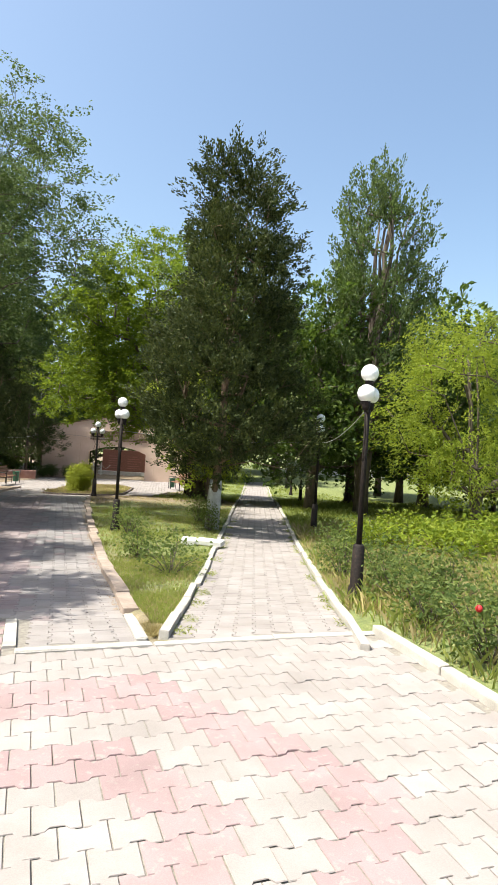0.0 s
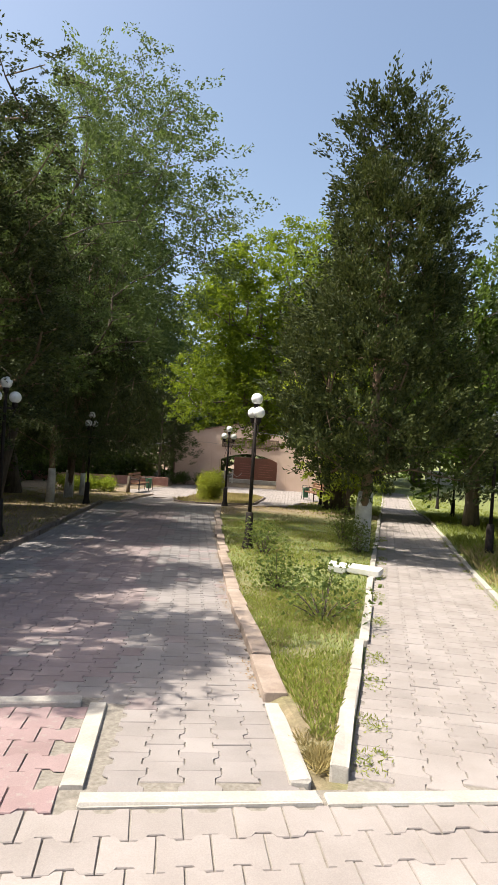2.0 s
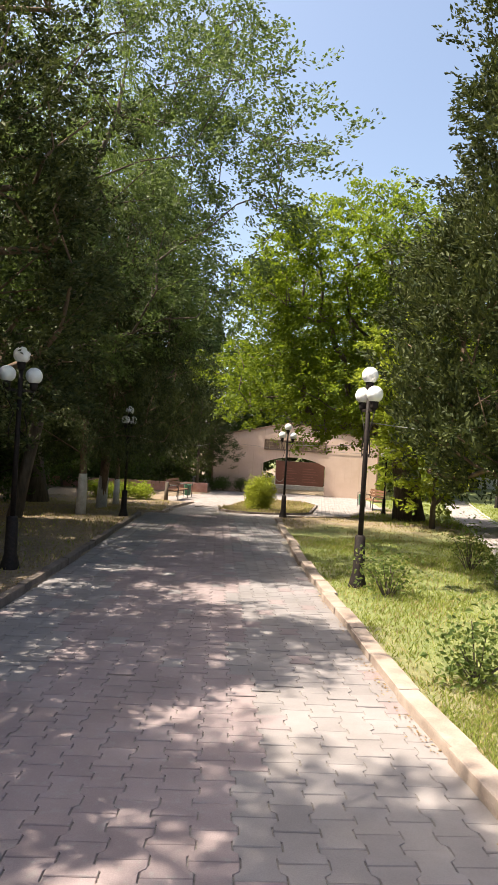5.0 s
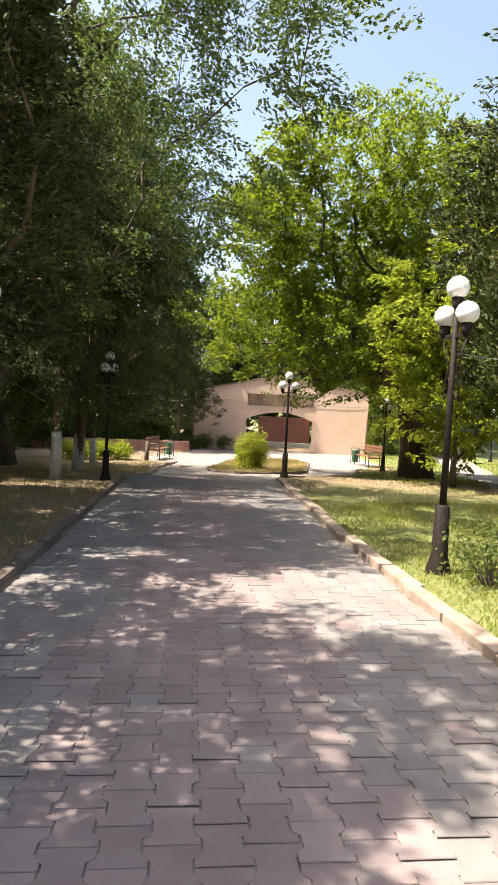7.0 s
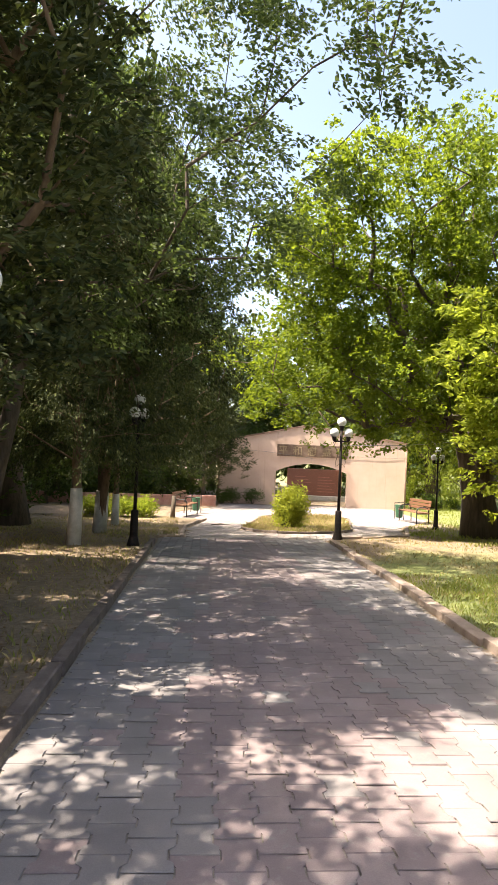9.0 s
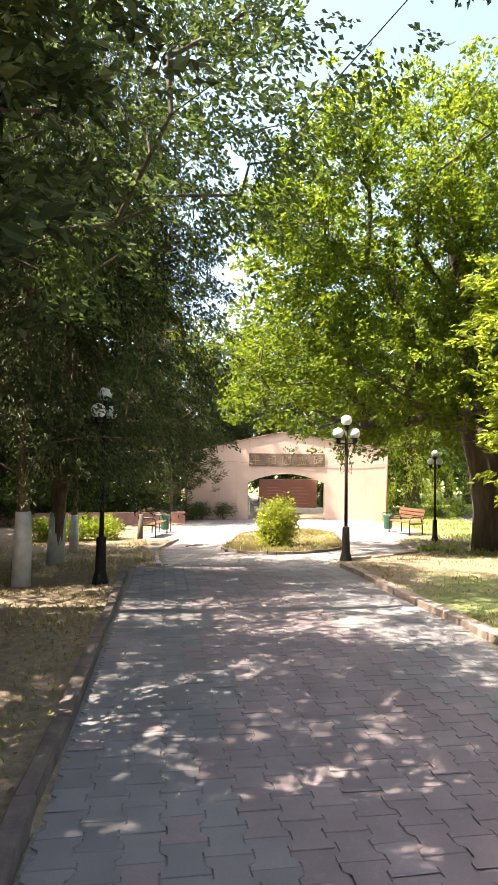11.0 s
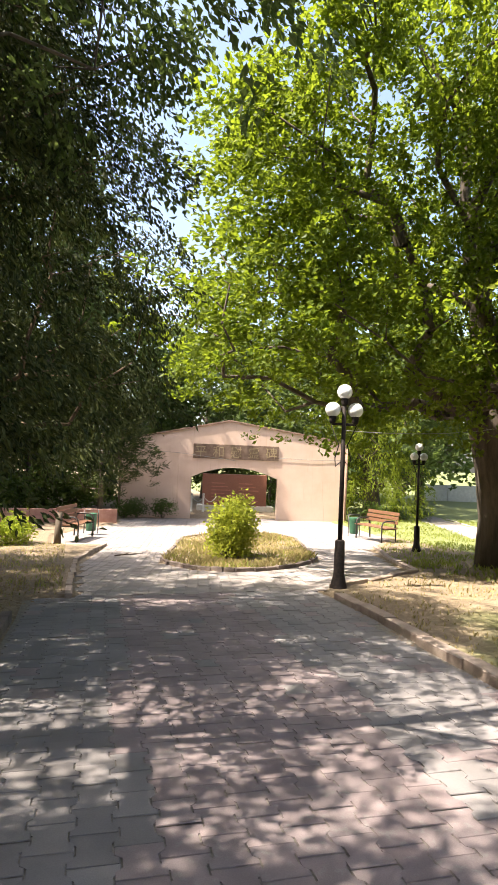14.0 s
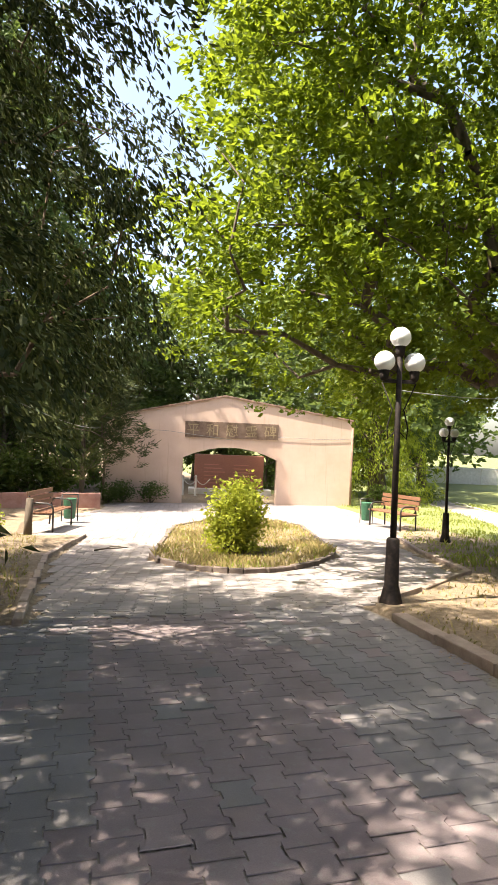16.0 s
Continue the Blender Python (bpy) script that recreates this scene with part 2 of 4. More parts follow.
def tube(bm, pts, radii, sides=8, cap=True):
    """A tapered tube along a line of points."""
    pts = [Vector([float(q) for q in p]) for p in pts]
    rings = []
    for i, p in enumerate(pts):
        d = (pts[min(i + 1, len(pts) - 1)] - pts[max(i - 1, 0)]).normalized()
        a = d.orthogonal().normalized() if abs(d.z) > 0.95 else d.cross(Vector((0, 0, 1))).normalized()
        if abs(d.z) > 0.95:
            a = (Vector((1, 0, 0)) - d * d.x).normalized()
        b = d.cross(a)
        rings.append([bm.verts.new(p + float(radii[i]) * (math.cos(k * math.tau / sides) * a + math.sin(k * math.tau / sides) * b)) for k in range(sides)])
    for r, s in zip(rings, rings[1:]):
        for k in range(sides):
            f = bm.faces.new((r[k], r[(k + 1) % sides], s[(k + 1) % sides], s[k]))
            f.smooth = True
    if cap:
        bm.faces.new(rings[0][::-1])
        bm.faces.new(rings[-1])
    return bm


def ball(bm, c, r, u=20, v=14):
    res = bmesh.ops.create_uvsphere(bm, u_segments=u, v_segments=v, radius=r)
    for w in res["verts"]:
        w.co += Vector(c)
        for f in w.link_faces:
            f.smooth = True
    return bm


# ---- the ground's height ----
GY = [-60, 4.6, 6, 9, 14, 18, 23, 28, 31, 40.5, 60, 400]
GZ = [0.0, -0.03, -0.2, -0.42, -0.66, -0.80, -1.06, -1.5, -1.62, -1.85, -2.0, -2.0]


def low(y):
    """Height of the paved level at y."""
    return np.interp(y, GY, GZ)


# edges of the main walk (x at y) and the side walk
def left_edge(y):
    return np.interp(y, [-60, 5, 13, 22, 60], [-2.45, -2.45, -2.05, -1.68, -1.68])


def right_edge(y):
    return np.interp(y, [-60, 4.6, 9.2, 14.6, 18.8, 22.6, 60], [0.93, 0.93, 1.08, 1.4, 1.72, 2.1, 2.1])


SIDE_A, SIDE_DIR = Vector((1.12, 4.62)), Vector((0.356, 0.9345))
SIDE_W = 1.52


def side_coords(x, y):
    dx, dy = x - SIDE_A.x, y - SIDE_A.y
    return dx * SIDE_DIR.x + dy * SIDE_DIR.y, dx * SIDE_DIR.y - dy * SIDE_DIR.x


# forecourt round the planted island, island and walks to the memorial wall
def fore_left(y):
    return np.interp(y, [22.5, 28.3, 31.3, 31.4, 34, 38, 41.5], [-1.15, -1.0, -0.25, -1.6, -1.6, 0.5, 0.9])


def fore_right(y):
    return np.interp(y, [23.3, 25.0, 26.5, 30, 33, 41.5], [2.4, 4.7, 5.3, 6.6, 8.8, 10.0])


def island(x, y):
    """Signed measure of the planted island: positive inside."""
    v = (y - 25.9) / 8.6
    cx = 1.85 + 0.27 * (y - 25.9)
    half = 1.75 * np.clip(np.minimum(1.0, np.sqrt(np.clip(v * 4.2, 0, 1)) * 1.0), 0, 1)
    half = np.where(v > 0.8, half * np.sqrt(np.clip((1 - v) / 0.2, 0, 1)), half)
    return np.where((v > 0) & (v < 1), half - np.abs(x - cx), -1.0)


def paved(x, y):
    """True where the ground is paved."""
    x, y = np.asarray(x, float), np.asarray(y, float)
    plaza = (y < 4.6) & (x < 2.92)
    panel = (y < 5.75) & (x < 0.0)
    main = (y >= 4.6) & (y <= 23.2) & (x > left_edge(y) - 0.06) & (x < right_edge(y) + 0.07)
    s, w = side_coords(x, y)
    tip = (y >= 4.6) & (y < 5.0) & (x > 0.8) & (x < 1.45)
    side = (s > -0.6) & (s < 42) & (w > -0.06) & (w < SIDE_W + 0.06) & (y > 4.5)
    fore = (y > 23.2) & (y < 41.3) & (x > fore_left(y)) & (x < fore_right(y)) & (island(x, y) < 0)
    return plaza | panel | tip | main | side | fore


def top(x, y):
    """Height of the ground's surface outside the paving."""
    return float(low(y)) + 0.06


# ---- ground sheet ----
def build_ground():
    xs = np.concatenate([np.array([-400, -150, -70, -40, -26]), np.arange(-18, -6, 0.5), np.arange(-6, 11, 0.11), np.arange(11, 24, 0.4), np.array([28, 40, 70, 150, 400])])
    ys = np.concatenate([np.array([-400, -150, -60, -25, -10]), np.arange(-4, 2, 0.5), np.arange(2, 36, 0.12), np.arange(36, 52, 0.4), np.array([56, 70, 100, 180, 400])])
    X, Y = np.meshgrid(xs, ys)
    P = paved(X, Y)
    Z = low(Y) + np.where(P, -0.02, 0.035)
    rng = np.random.RandomState(4)
    bumps = 0.01 * np.sin(X * 1.7 + 0.6 * np.sin(Y * 1.1)) * np.sin(Y * 1.3 + 1.0) + rng.uniform(-0.008, 0.008, X.shape)
    near = (np.abs(X) < 20) & (Y > -5) & (Y < 50)
    Z = Z + np.where(P | ~near, 0, bumps)
    n, mcols = X.shape
    verts = np.stack([X, Y, Z], -1).reshape(-1, 3)
    idx = np.arange(n * mcols).reshape(n, mcols)
    a, b, c, d = idx[:-1, :-1].ravel(), idx[:-1, 1:].ravel(), idx[1:, 1:].ravel(), idx[1:, :-1].ravel()
    tris = np.concatenate([np.stack([a, b, c], 1), np.stack([a, c, d], 1)])
    ob = fast_mesh("ground", verts, tris, EARTH)
    lushness = np.clip(0.5 + 0.22 * (X - 1.0) - 0.025 * np.clip(Y - 12, 0, 30), 0.0, 1.0)
    lushness = np.where(X < left_edge(Y), 0.18, lushness)
    lushness = np.where((Y > 18) & (X > 1.5) & (X < 9), np.clip(0.75 - 0.12 * (Y - 18), 0.22, 1), lushness)
    at = ob.data.attributes.new("lush", "FLOAT", "POINT")
    at.data.foreach_set("value", lushness.astype(np.float32).ravel())
    tagged(ob, "park ground of dry soil, straw and green turf", "ground", kind="structure")
    return ob


build_ground()

# ---- trees ----


def leaf_cloud(rng, centres, per, sigma, length, width, droop, up, droopdir=0.0, along=None, spray=0.0):
    """Folded diamond leaves scattered round the centres, or strewn along a spray from each one. Returns verts and tris."""
    n = len(centres) * per
    c = np.repeat(centres, per, axis=0)
    p = c + np.clip(rng.normal(0, 1, (n, 3)), -1.6, 1.6) * np.array(sigma)
    p[:, 2] -= np.abs(rng.normal(0, 1, n)) * droop
    ax = rng.normal(0, 1, (n, 3))
    if along is not None:
        o = np.repeat(along, per, axis=0)
        p += o * (rng.uniform(-0.4, 1, (n, 1)) * spray)
        ax = ax * 0.45 + o
    ax[:, 2] = ax[:, 2] * (0.6 if along is None else 1.0) + droopdir
    ax /= np.linalg.norm(ax, axis=1, keepdims=True)
    nr = rng.normal(0, 1, (n, 3))
    nr[:, 2] += up
    side = np.cross(ax, nr)
    side /= np.linalg.norm(side, axis=1, keepdims=True) + 1e-9
    nn = np.cross(side, ax)
    L = length * rng.uniform(0.6, 1.3, (n, 1))
    W = width * rng.uniform(0.6, 1.3, (n, 1))
    v = np.empty((n, 4, 3))
    v[:, 0] = p
    v[:, 1] = p + ax * L * 0.45 + side * W * 0.5 + nn * W * 0.18
    v[:, 2] = p + ax * L - nn * L * 0.1
    v[:, 3] = p + ax * L * 0.45 - side * W * 0.5 + nn * W * 0.18
    base = np.arange(n)[:, None] * 4
    tris = np.concatenate([base + [0, 1, 2], base + [0, 2, 3]], axis=1).reshape(-1, 3)
    return v.reshape(-1, 3), tris


SHAPES = {
    "round": lambda u: np.sqrt(np.clip(1 - (1.9 * u - 0.95) ** 2, 0, 1)),
    "tall": lambda u: np.clip(np.minimum(0.55 + 1.6 * u, 1.0) * np.sqrt(np.clip(1.03 - u ** 2.2, 0, 1)), 0, 1),
    "juniper": lambda u: np.clip(np.interp(u, [0, 0.12, 0.4, 0.75, 1], [0.62, 0.95, 1.0, 0.78, 0.5]), 0, 1),
    "cone": lambda u: np.clip(np.interp(u, [0, 0.1, 0.3, 0.6, 0.85, 1], [0.66, 1.0, 0.98, 0.76, 0.64, 0.52]), 0, 1),
    "spire": lambda u: np.clip(np.interp(u, [0, 0.2, 0.5, 0.85, 1], [0.4, 0.8, 1.0, 0.8, 0.35]), 0, 1),
    "weeping": lambda u: np.clip(np.interp(u, [0, 0.1, 0.5, 0.85, 1], [0.85, 1.0, 0.95, 0.6, 0.2]), 0, 1),
    "umbrella": lambda u: np.clip(np.interp(u, [0, 0.15, 0.4, 0.8, 1], [0.75, 1.0, 1.0, 0.8, 0.3]), 0, 1),
}


def tree(name, x, y, height, radius, base, shape, leaf, bark, seed, clumps=110, per=160, sigma=0.32, length=0.11, width=0.055,
         droop=0.0, droopdir=0.0, trunk_r=0.16, lean=(0, 0), white=0.0, shift=(0, 0), up=0.6, label="", stems=1, hollow=0.2, squash=(1, 1), tufts=7, rise=0.3, spray=0.2):
    """A tree: tapered trunk, limbs grown from clump to clump, and a crown of many small leaves."""
    rng = np.random.RandomState(seed)
    z0 = float(low(y)) + 0.02
    root = new(name)
    root.location = (x, y, z0)
    # crown clumps
    fn = SHAPES[shape]
    lobes = rng.uniform(0, math.tau, 6)
    C = []
    while len(C) < clumps:
        u = rng.uniform(0, 1)
        r = float(fn(np.array(u)))
        if rng.uniform() > r * r + 0.1:
            continue
        a = rng.uniform(0, math.tau)
        k = 1 + 0.2 * math.sin(2 * a + lobes[0] + 3 * u) + 0.16 * math.sin(3 * a + lobes[1] - 5 * u) + 0.12 * math.sin(9 * u + lobes[2] + a)
        rad = radius * r * k * math.sqrt(rng.uniform(hollow, 1))
        zz = base + u * (height - base)
        C.append((shift[0] * u ** 0.5 + lean[0] * zz / height + rad * math.cos(a) * squash[0], shift[1] * u ** 0.5 + lean[1] * zz / height + rad * math.sin(a) * squash[1], zz))
    C = np.array(C)
    # skeleton: trunk nodes, then each clump joins the best lower node
    nodes, parent = [], []
    steps = 9
    tops = height * 0.86
    for s in range(stems):
        off = (rng.normal(0, 0.14 * radius), rng.normal(0, 0.14 * radius)) if s else (0, 0)
        for i in range(steps + 1):
            f = i / steps
            wob = 0.02 * height * f
            nodes.append((lean[0] * f + shift[0] * f * 0.7 + off[0] * f * 2 + rng.normal(0, wob * 0.35), lean[1] * f + shift[1] * f * 0.7 + off[1] * f * 2 + rng.normal(0, wob * 0.35), f * tops))
            parent.append(-1 if i == 0 else len(nodes) - 2)
    order = np.argsort(np.hypot(C[:, 0] - shift[0] * 0.5, C[:, 1] - shift[1] * 0.5) + 0.15 * C[:, 2])
    for i in order:
        c = C[i]
        N = np.array(nodes)
        d = c - N
        dist = np.linalg.norm(d, axis=1)
        cost = dist + np.where(d[:, 2] < 0.12 * dist, 2.5 * (0.12 * dist - d[:, 2]), 0) + np.where(N[:, 2] < min(base * 0.75, c[2] * 0.5), 6, 0)
        j = int(np.argmin(cost))
        if dist[j] > 1.3:
            mid = N[j] * 0.5 + c * 0.5 + np.array([rng.normal(0, 0.08), rng.normal(0, 0.08), 0.1 * dist[j]])
            nodes.append(tuple(mid))
            parent.append(j)
            j = len(nodes) - 1
        nodes.append(tuple(c))
        parent.append(j)
    load = np.ones(len(nodes))
    for i in range(len(nodes) - 1, -1, -1):
        if parent[i] >= 0:
            load[parent[i]] += load[i]
    tmax = load.max()
    rr = np.maximum(trunk_r * (load / tmax) ** 0.6, 0.007)
    bm = bmesh.new()
    for s in range(stems):
        ids = list(range(s * (steps + 1), (s + 1) * (steps + 1)))
        rad = [max(rr[i], 0.012) for i in ids]
        rad[0] *= 1.35
        tube(bm, [nodes[i] for i in ids], rad, 10)
    for i in range(stems * (steps + 1), len(nodes)):
        p = parent[i]
        tube(bm, [nodes[p], Vector(((nodes[p][q] + nodes[i][q]) / 2 for q in range(3))), nodes[i]], [min(rr[p], rr[i] * 1.25), rr[i] * 1.1, rr[i] * 0.8], 6 if rr[i] > 0.03 else 4, cap=False)
    part("trunk", bm, bark, root)
    if white:
        bm = bmesh.new()
        q = [Vector(nodes[0]).lerp(Vector(nodes[1]), t * white / (tops / steps)) for t in (0, 0.5, 1)]
        if white > tops / steps:
            q = [Vector(nodes[0]), Vector(nodes[1]), Vector(nodes[1]).lerp(Vector(nodes[2]), white / (tops / steps) - 1)]
        r0 = rr[0]
        tube(bm, q, [r0 * 1.35 + 0.012, r0 * 1.17 + 0.014, r0 * 1.04 + 0.012], 12)
        part("whitewash_band", bm, WHITEWASH, root, "peeling whitewash on the lower trunk")
    # each clump splits into tufts, and each tuft into leaves along an outward spray
    tc = np.repeat(C, tufts, axis=0)
    tc = tc + np.clip(rng.normal(0, 1, tc.shape), -1.7, 1.7) * np.array([sigma * 1.15, sigma * 1.15, sigma])
    tc[:, 2] -= np.abs(rng.normal(0, 1, len(tc))) * droop
    way = np.stack([tc[:, 0] - lean[0] - shift[0] * 0.6, tc[:, 1] - lean[1] - shift[1] * 0.6, np.zeros(len(tc))], 1)
    way /= np.linalg.norm(way, axis=1, keepdims=True) + 0.2
    way[:, 2] = rise
    way += rng.normal(0, 0.35, way.shape)
    way /= np.linalg.norm(way, axis=1, keepdims=True)
    tight = sigma * 0.26
    v, t = leaf_cloud(rng, tc, max(3, per // tufts), (tight, tight, tight * 0.8), length, width, 0.0, up, droopdir, way, spray)
    fast_mesh("crown", v, t, leaf, root)
    tagged(root, label, "tree")
    return root


def place(ob, x, y, turn=0, scale=1.0, squash=1.0):
    m = pose(x, y, float(low(y)) + 0.02, 0, 0, turn) @ Matrix.Diagonal((scale, scale, scale * squash, 1))
    return copy_thing(ob, m)


# conifer beside the fork, its trunk whitewashed
tree("juniper_tree", 4.1, 13.35, 8.35, 1.95, 1.45, "cone", JUNIPER, BARK_RED, 3, clumps=330, per=280, sigma=0.2, length=0.09, width=0.042,
     trunk_r=0.125, white=1.15, label="tall shaggy juniper with whitewashed lower trunk beside the side walk", stems=2, up=0.3, lean=(0.25, 0.1), tufts=9, rise=0.7, spray=0.24)
# dark conifers along the left verge
verge = tree("juniper_tree", -3.8, 14.2, 9.0, 1.95, 1.5, "juniper", JUNIPER, BARK_RED, 8, clumps=200, per=290, sigma=0.2, length=0.085, width=0.045,
             trunk_r=0.2, label="tall dark juniper shading the main walk", stems=2, up=0.3, tufts=9, rise=0.2, spray=0.24)
place(verge, -4.25, 7.05, 130, 0.86, 1.08)
place(verge, -4.15, 10.3, 250, 0.92, 0.92)
place(verge, -7.2, 8.8, 30, 0.85)
place(verge, -7.6, 12.4, 170, 0.85)
place(verge, -6.1, 17.2, 220, 0.85)
place(verge, -8.0, 22.0, 300, 1.0)
tree("juniper_tree", -3.05, 23.7, 9.2, 2.0, 1.9, "weeping", JUNIPER, BARK_RED, 21, clumps=250, per=330, sigma=0.22, length=0.08, width=0.032,
     droop=0.25, droopdir=-0.3, trunk_r=0.115, white=1.0, label="drooping dark juniper with whitewashed trunk near the lamp", stems=2, up=0.1, shift=(0.6, -1.6), tufts=8, rise=-0.9, spray=0.36)
tree("juniper_tree", -3.15, 20.9, 8.0, 1.5, 1.9, "weeping", JUNIPER, BARK_RED, 22, clumps=140, per=300, sigma=0.22, length=0.075, width=0.03,
     droop=0.25, droopdir=-0.3, trunk_r=0.09, white=1.05, label="slim drooping juniper with whitewashed trunk on the dry verge", up=0.2, tufts=8, rise=-0.9, spray=0.34)
tree("juniper_tree", -3.1, 27.6, 5.2, 1.0, 2.6, "juniper", JUNIPER, BARK_RED, 23, clumps=70, per=150, sigma=0.24, length=0.14, width=0.04,
     trunk_r=0.08, white=0.95, label="slim juniper with whitewashed trunk behind the lamp", up=0.2)
# elm whose limbs reach over the walk
tree("elm_tree", -4.3, 19.2, 11.5, 3.6, 3.8, "umbrella", ELM, BARK, 31, clumps=300, per=270, sigma=0.3, length=0.085, width=0.05,
     trunk_r=0.13, label="large elm with silvery leaves arching over the walk", shift=(2.8, -1.4), hollow=0.1, droop=0.2, up=0.4, tufts=8, rise=-0.3, spray=0.3)
# very big old elm on the left, far
tree("elm_tree", -8.7, 47.5, 24.5, 7.6, 4.5, "tall", ELM, BARK, 33, clumps=390, per=180, sigma=0.62, length=0.3, width=0.15,
     trunk_r=0.75, label="huge old elm with a dark thick leaning trunk", shift=(2.0, -1.0), droop=0.3, up=0.4, tufts=10, rise=0.1, spray=0.6)
# old elm with a very thick trunk at the back of the dry verge
tree("elm_tree", -5.7, 26.2, 14.0, 2.9, 6.2, "round", ELM, BARK, 35, clumps=130, per=130, sigma=0.42, length=0.15, width=0.08,
     trunk_r=0.42, label="old elm with a thick dark forked trunk on the verge", shift=(-2.2, 0.6), droop=0.2, up=0.4, stems=2, rise=-0.1, spray=0.35)
# spreading maple on the right of the forecourt
tree("maple_tree", 7.2, 25.6, 10.8, 4.9, 2.95, "umbrella", MAPLE, BARK, 41, clumps=470, per=270, sigma=0.34, length=0.115, width=0.085,
     trunk_r=0.45, label="broad spreading maple with sunlit yellow-green leaves", shift=(-2.0, -0.3), hollow=0.1, droop=0.15, up=0.7, tufts=9, rise=-0.1, spray=0.3)
# young bright maple in the lawn
tree("maple_tree", 6.35, 21.5, 6.6, 1.65, 0.95, "round", LIME, BARK, 44, clumps=130, per=150, sigma=0.26, length=0.15, width=0.075,
     trunk_r=0.07, label="young maple with bright lime leaves on the lawn", droop=0.12, up=0.6, tufts=7, rise=-0.1, spray=0.26)
# trees right of the side walk
tree("poplar_tree", 10.4, 17.3, 11.2, 1.9, 2.2, "spire", ELM, BARK, 51, clumps=230, per=150, sigma=0.2, length=0.12, width=0.055,
     trunk_r=0.2, label="upright poplar with steep thin branches", stems=6, up=0.1, tufts=6, rise=2.2, spray=0.4)
tree("willow_tree", 10.3, 11.7, 5.6, 2.2, 0.9, "round", LIME, BARK, 52, clumps=190, per=170, sigma=0.28, length=0.1, width=0.036,
     trunk_r=0.12, label="young willow with fine yellow-green leaves in the weeds", stems=3, droop=0.2, lean=(-0.3, 0), tufts=8, rise=-0.4, spray=0.28)
ash = tree("ash_tree", 9.3, 18.8, 7.6, 3.0, 1.3, "round", ASH, BARK, 54, clumps=170, per=100, sigma=0.4, length=0.19, width=0.11,
           trunk_r=0.2, label="leafy mid-green park tree with a dark trunk", tufts=7, spray=0.3)
ash2 = tree("ash_tree", 15.2, 20.5, 8.6, 3.6, 1.5, "tall", ASH, BARK, 55, clumps=170, per=56, sigma=0.48, length=0.3, width=0.19,
            trunk_r=0.2, label="leafy green park tree with a full crown", tufts=7, spray=0.35)
wood = tree("elm_tree", 14.0, 44.0, 12.5, 4.4, 1.8, "tall", ELM, BARK, 57, clumps=190, per=64, sigma=0.58, length=0.38, width=0.23,
            trunk_r=0.26, label="tall elm with a full crown among the park's trees", tufts=8, rise=0.1, spray=0.5)
scrub = tree("ash_tree", -5.0, 42.5, 3.7, 1.6, 0.3, "round", ASH, BARK, 58, clumps=70, per=60, sigma=0.27, length=0.17, width=0.1,
             trunk_r=0.07, label="low leafy scrub tree in the shade of the wood", tufts=6, spray=0.22)
# wood behind the memorial, on the left and on the right
for (x, y, a, s) in ((1.0, 52, 10, 1.0), (-5.5, 47, 80, 1.1), (-11, 40, 160, 1.15), (7.5, 55, 230, 1.05), (13.5, 58, 300, 1.1), (-14, 30, 20, 1.1), (-13, 22, 100, 1.0), (-12, 14, 190, 1.0),
                     (-16, 36, 45, 1.0), (22, 52, 15, 1.1), (37, 38, 75, 1.1), (25, 60, 200, 1.2), (-20, 48, 120, 1.2)):
    place(wood, x, y, a, s)
for (x, y, a, s) in ((18.5, 27, 70, 1.0), (20.5, 15, 150, 0.9), (24, 21, 30, 1.1), (17.5, 12.2, 200, 0.8), (21, 33, 120, 1.0), (-8.5, 24.5, 60, 0.9), (-8.0, 41, 200, 0.8),
                     (26, 12, 170, 1.0), (-9.5, 18.5, 10, 0.85), (-9.6, 13.6, 200, 1.0), (-10.2, 21.8, 80, 0.9), (-9.8, 6.4, 300, 0.9), (-7.6, 27.4, 130, 0.7)):
    place(ash2, x, y, a, s)
for (x, y, a, s) in ((12.4, 21.6, 140, 0.9), (16.2, 16.4, 60, 0.8), (13.6, 13.2, 250, 0.55)):
    place(ash, x, y, a, s)
for (x, y, a, s) in ((-7.5, 41.5, 80, 1.05), (-10.5, 40.5, 150, 1.15), (-13.5, 38.5, 220, 1.2), (-16, 33, 30, 1.2), (-2.2, 44.5, 300, 1.1), (0.2, 46.5, 70, 1.1), (13.5, 46.5, 30, 0.9), 
                     (11.2, 49, 250, 1.0), (-11, 27.5, 15, 1.0), (-12, 19, 90, 1.0), (-11, 11, 170, 1.0), (5, 53.5, 20, 1.3), (9, 54, 90, 1.2), (3.4, 49.6, 40, 1.2), (9.6, 47.6, 160, 1.2), (-9, 33, 50, 1.0),
                     (-11.5, 36, 250, 1.1), (-7, 36.6, 140, 1.0), (-14, 27.5, 310, 1.2), (-7.4, 31.2, 70, 0.9), (-8.6, 10.2, 40, 1.0), (-8.4, 15.4, 130, 1.0), (-7.2, 19.6, 210, 0.9), (-6.6, 24.8, 300, 0.8), (18.4, 20.0, 60, 1.0)):
    place(scrub, x, y, a, s)
pine = tree("pine_tree", -0.1, 38.6, 6.2, 1.7, 1.2, "juniper", JUNIPER, BARK, 61, clumps=90, per=170, sigma=0.3, length=0.2, width=0.03,
            trunk_r=0.09, label="thin dark pine in front of the memorial wall", up=0.2)
place(pine, -2.9, 42.0, 100, 1.15)
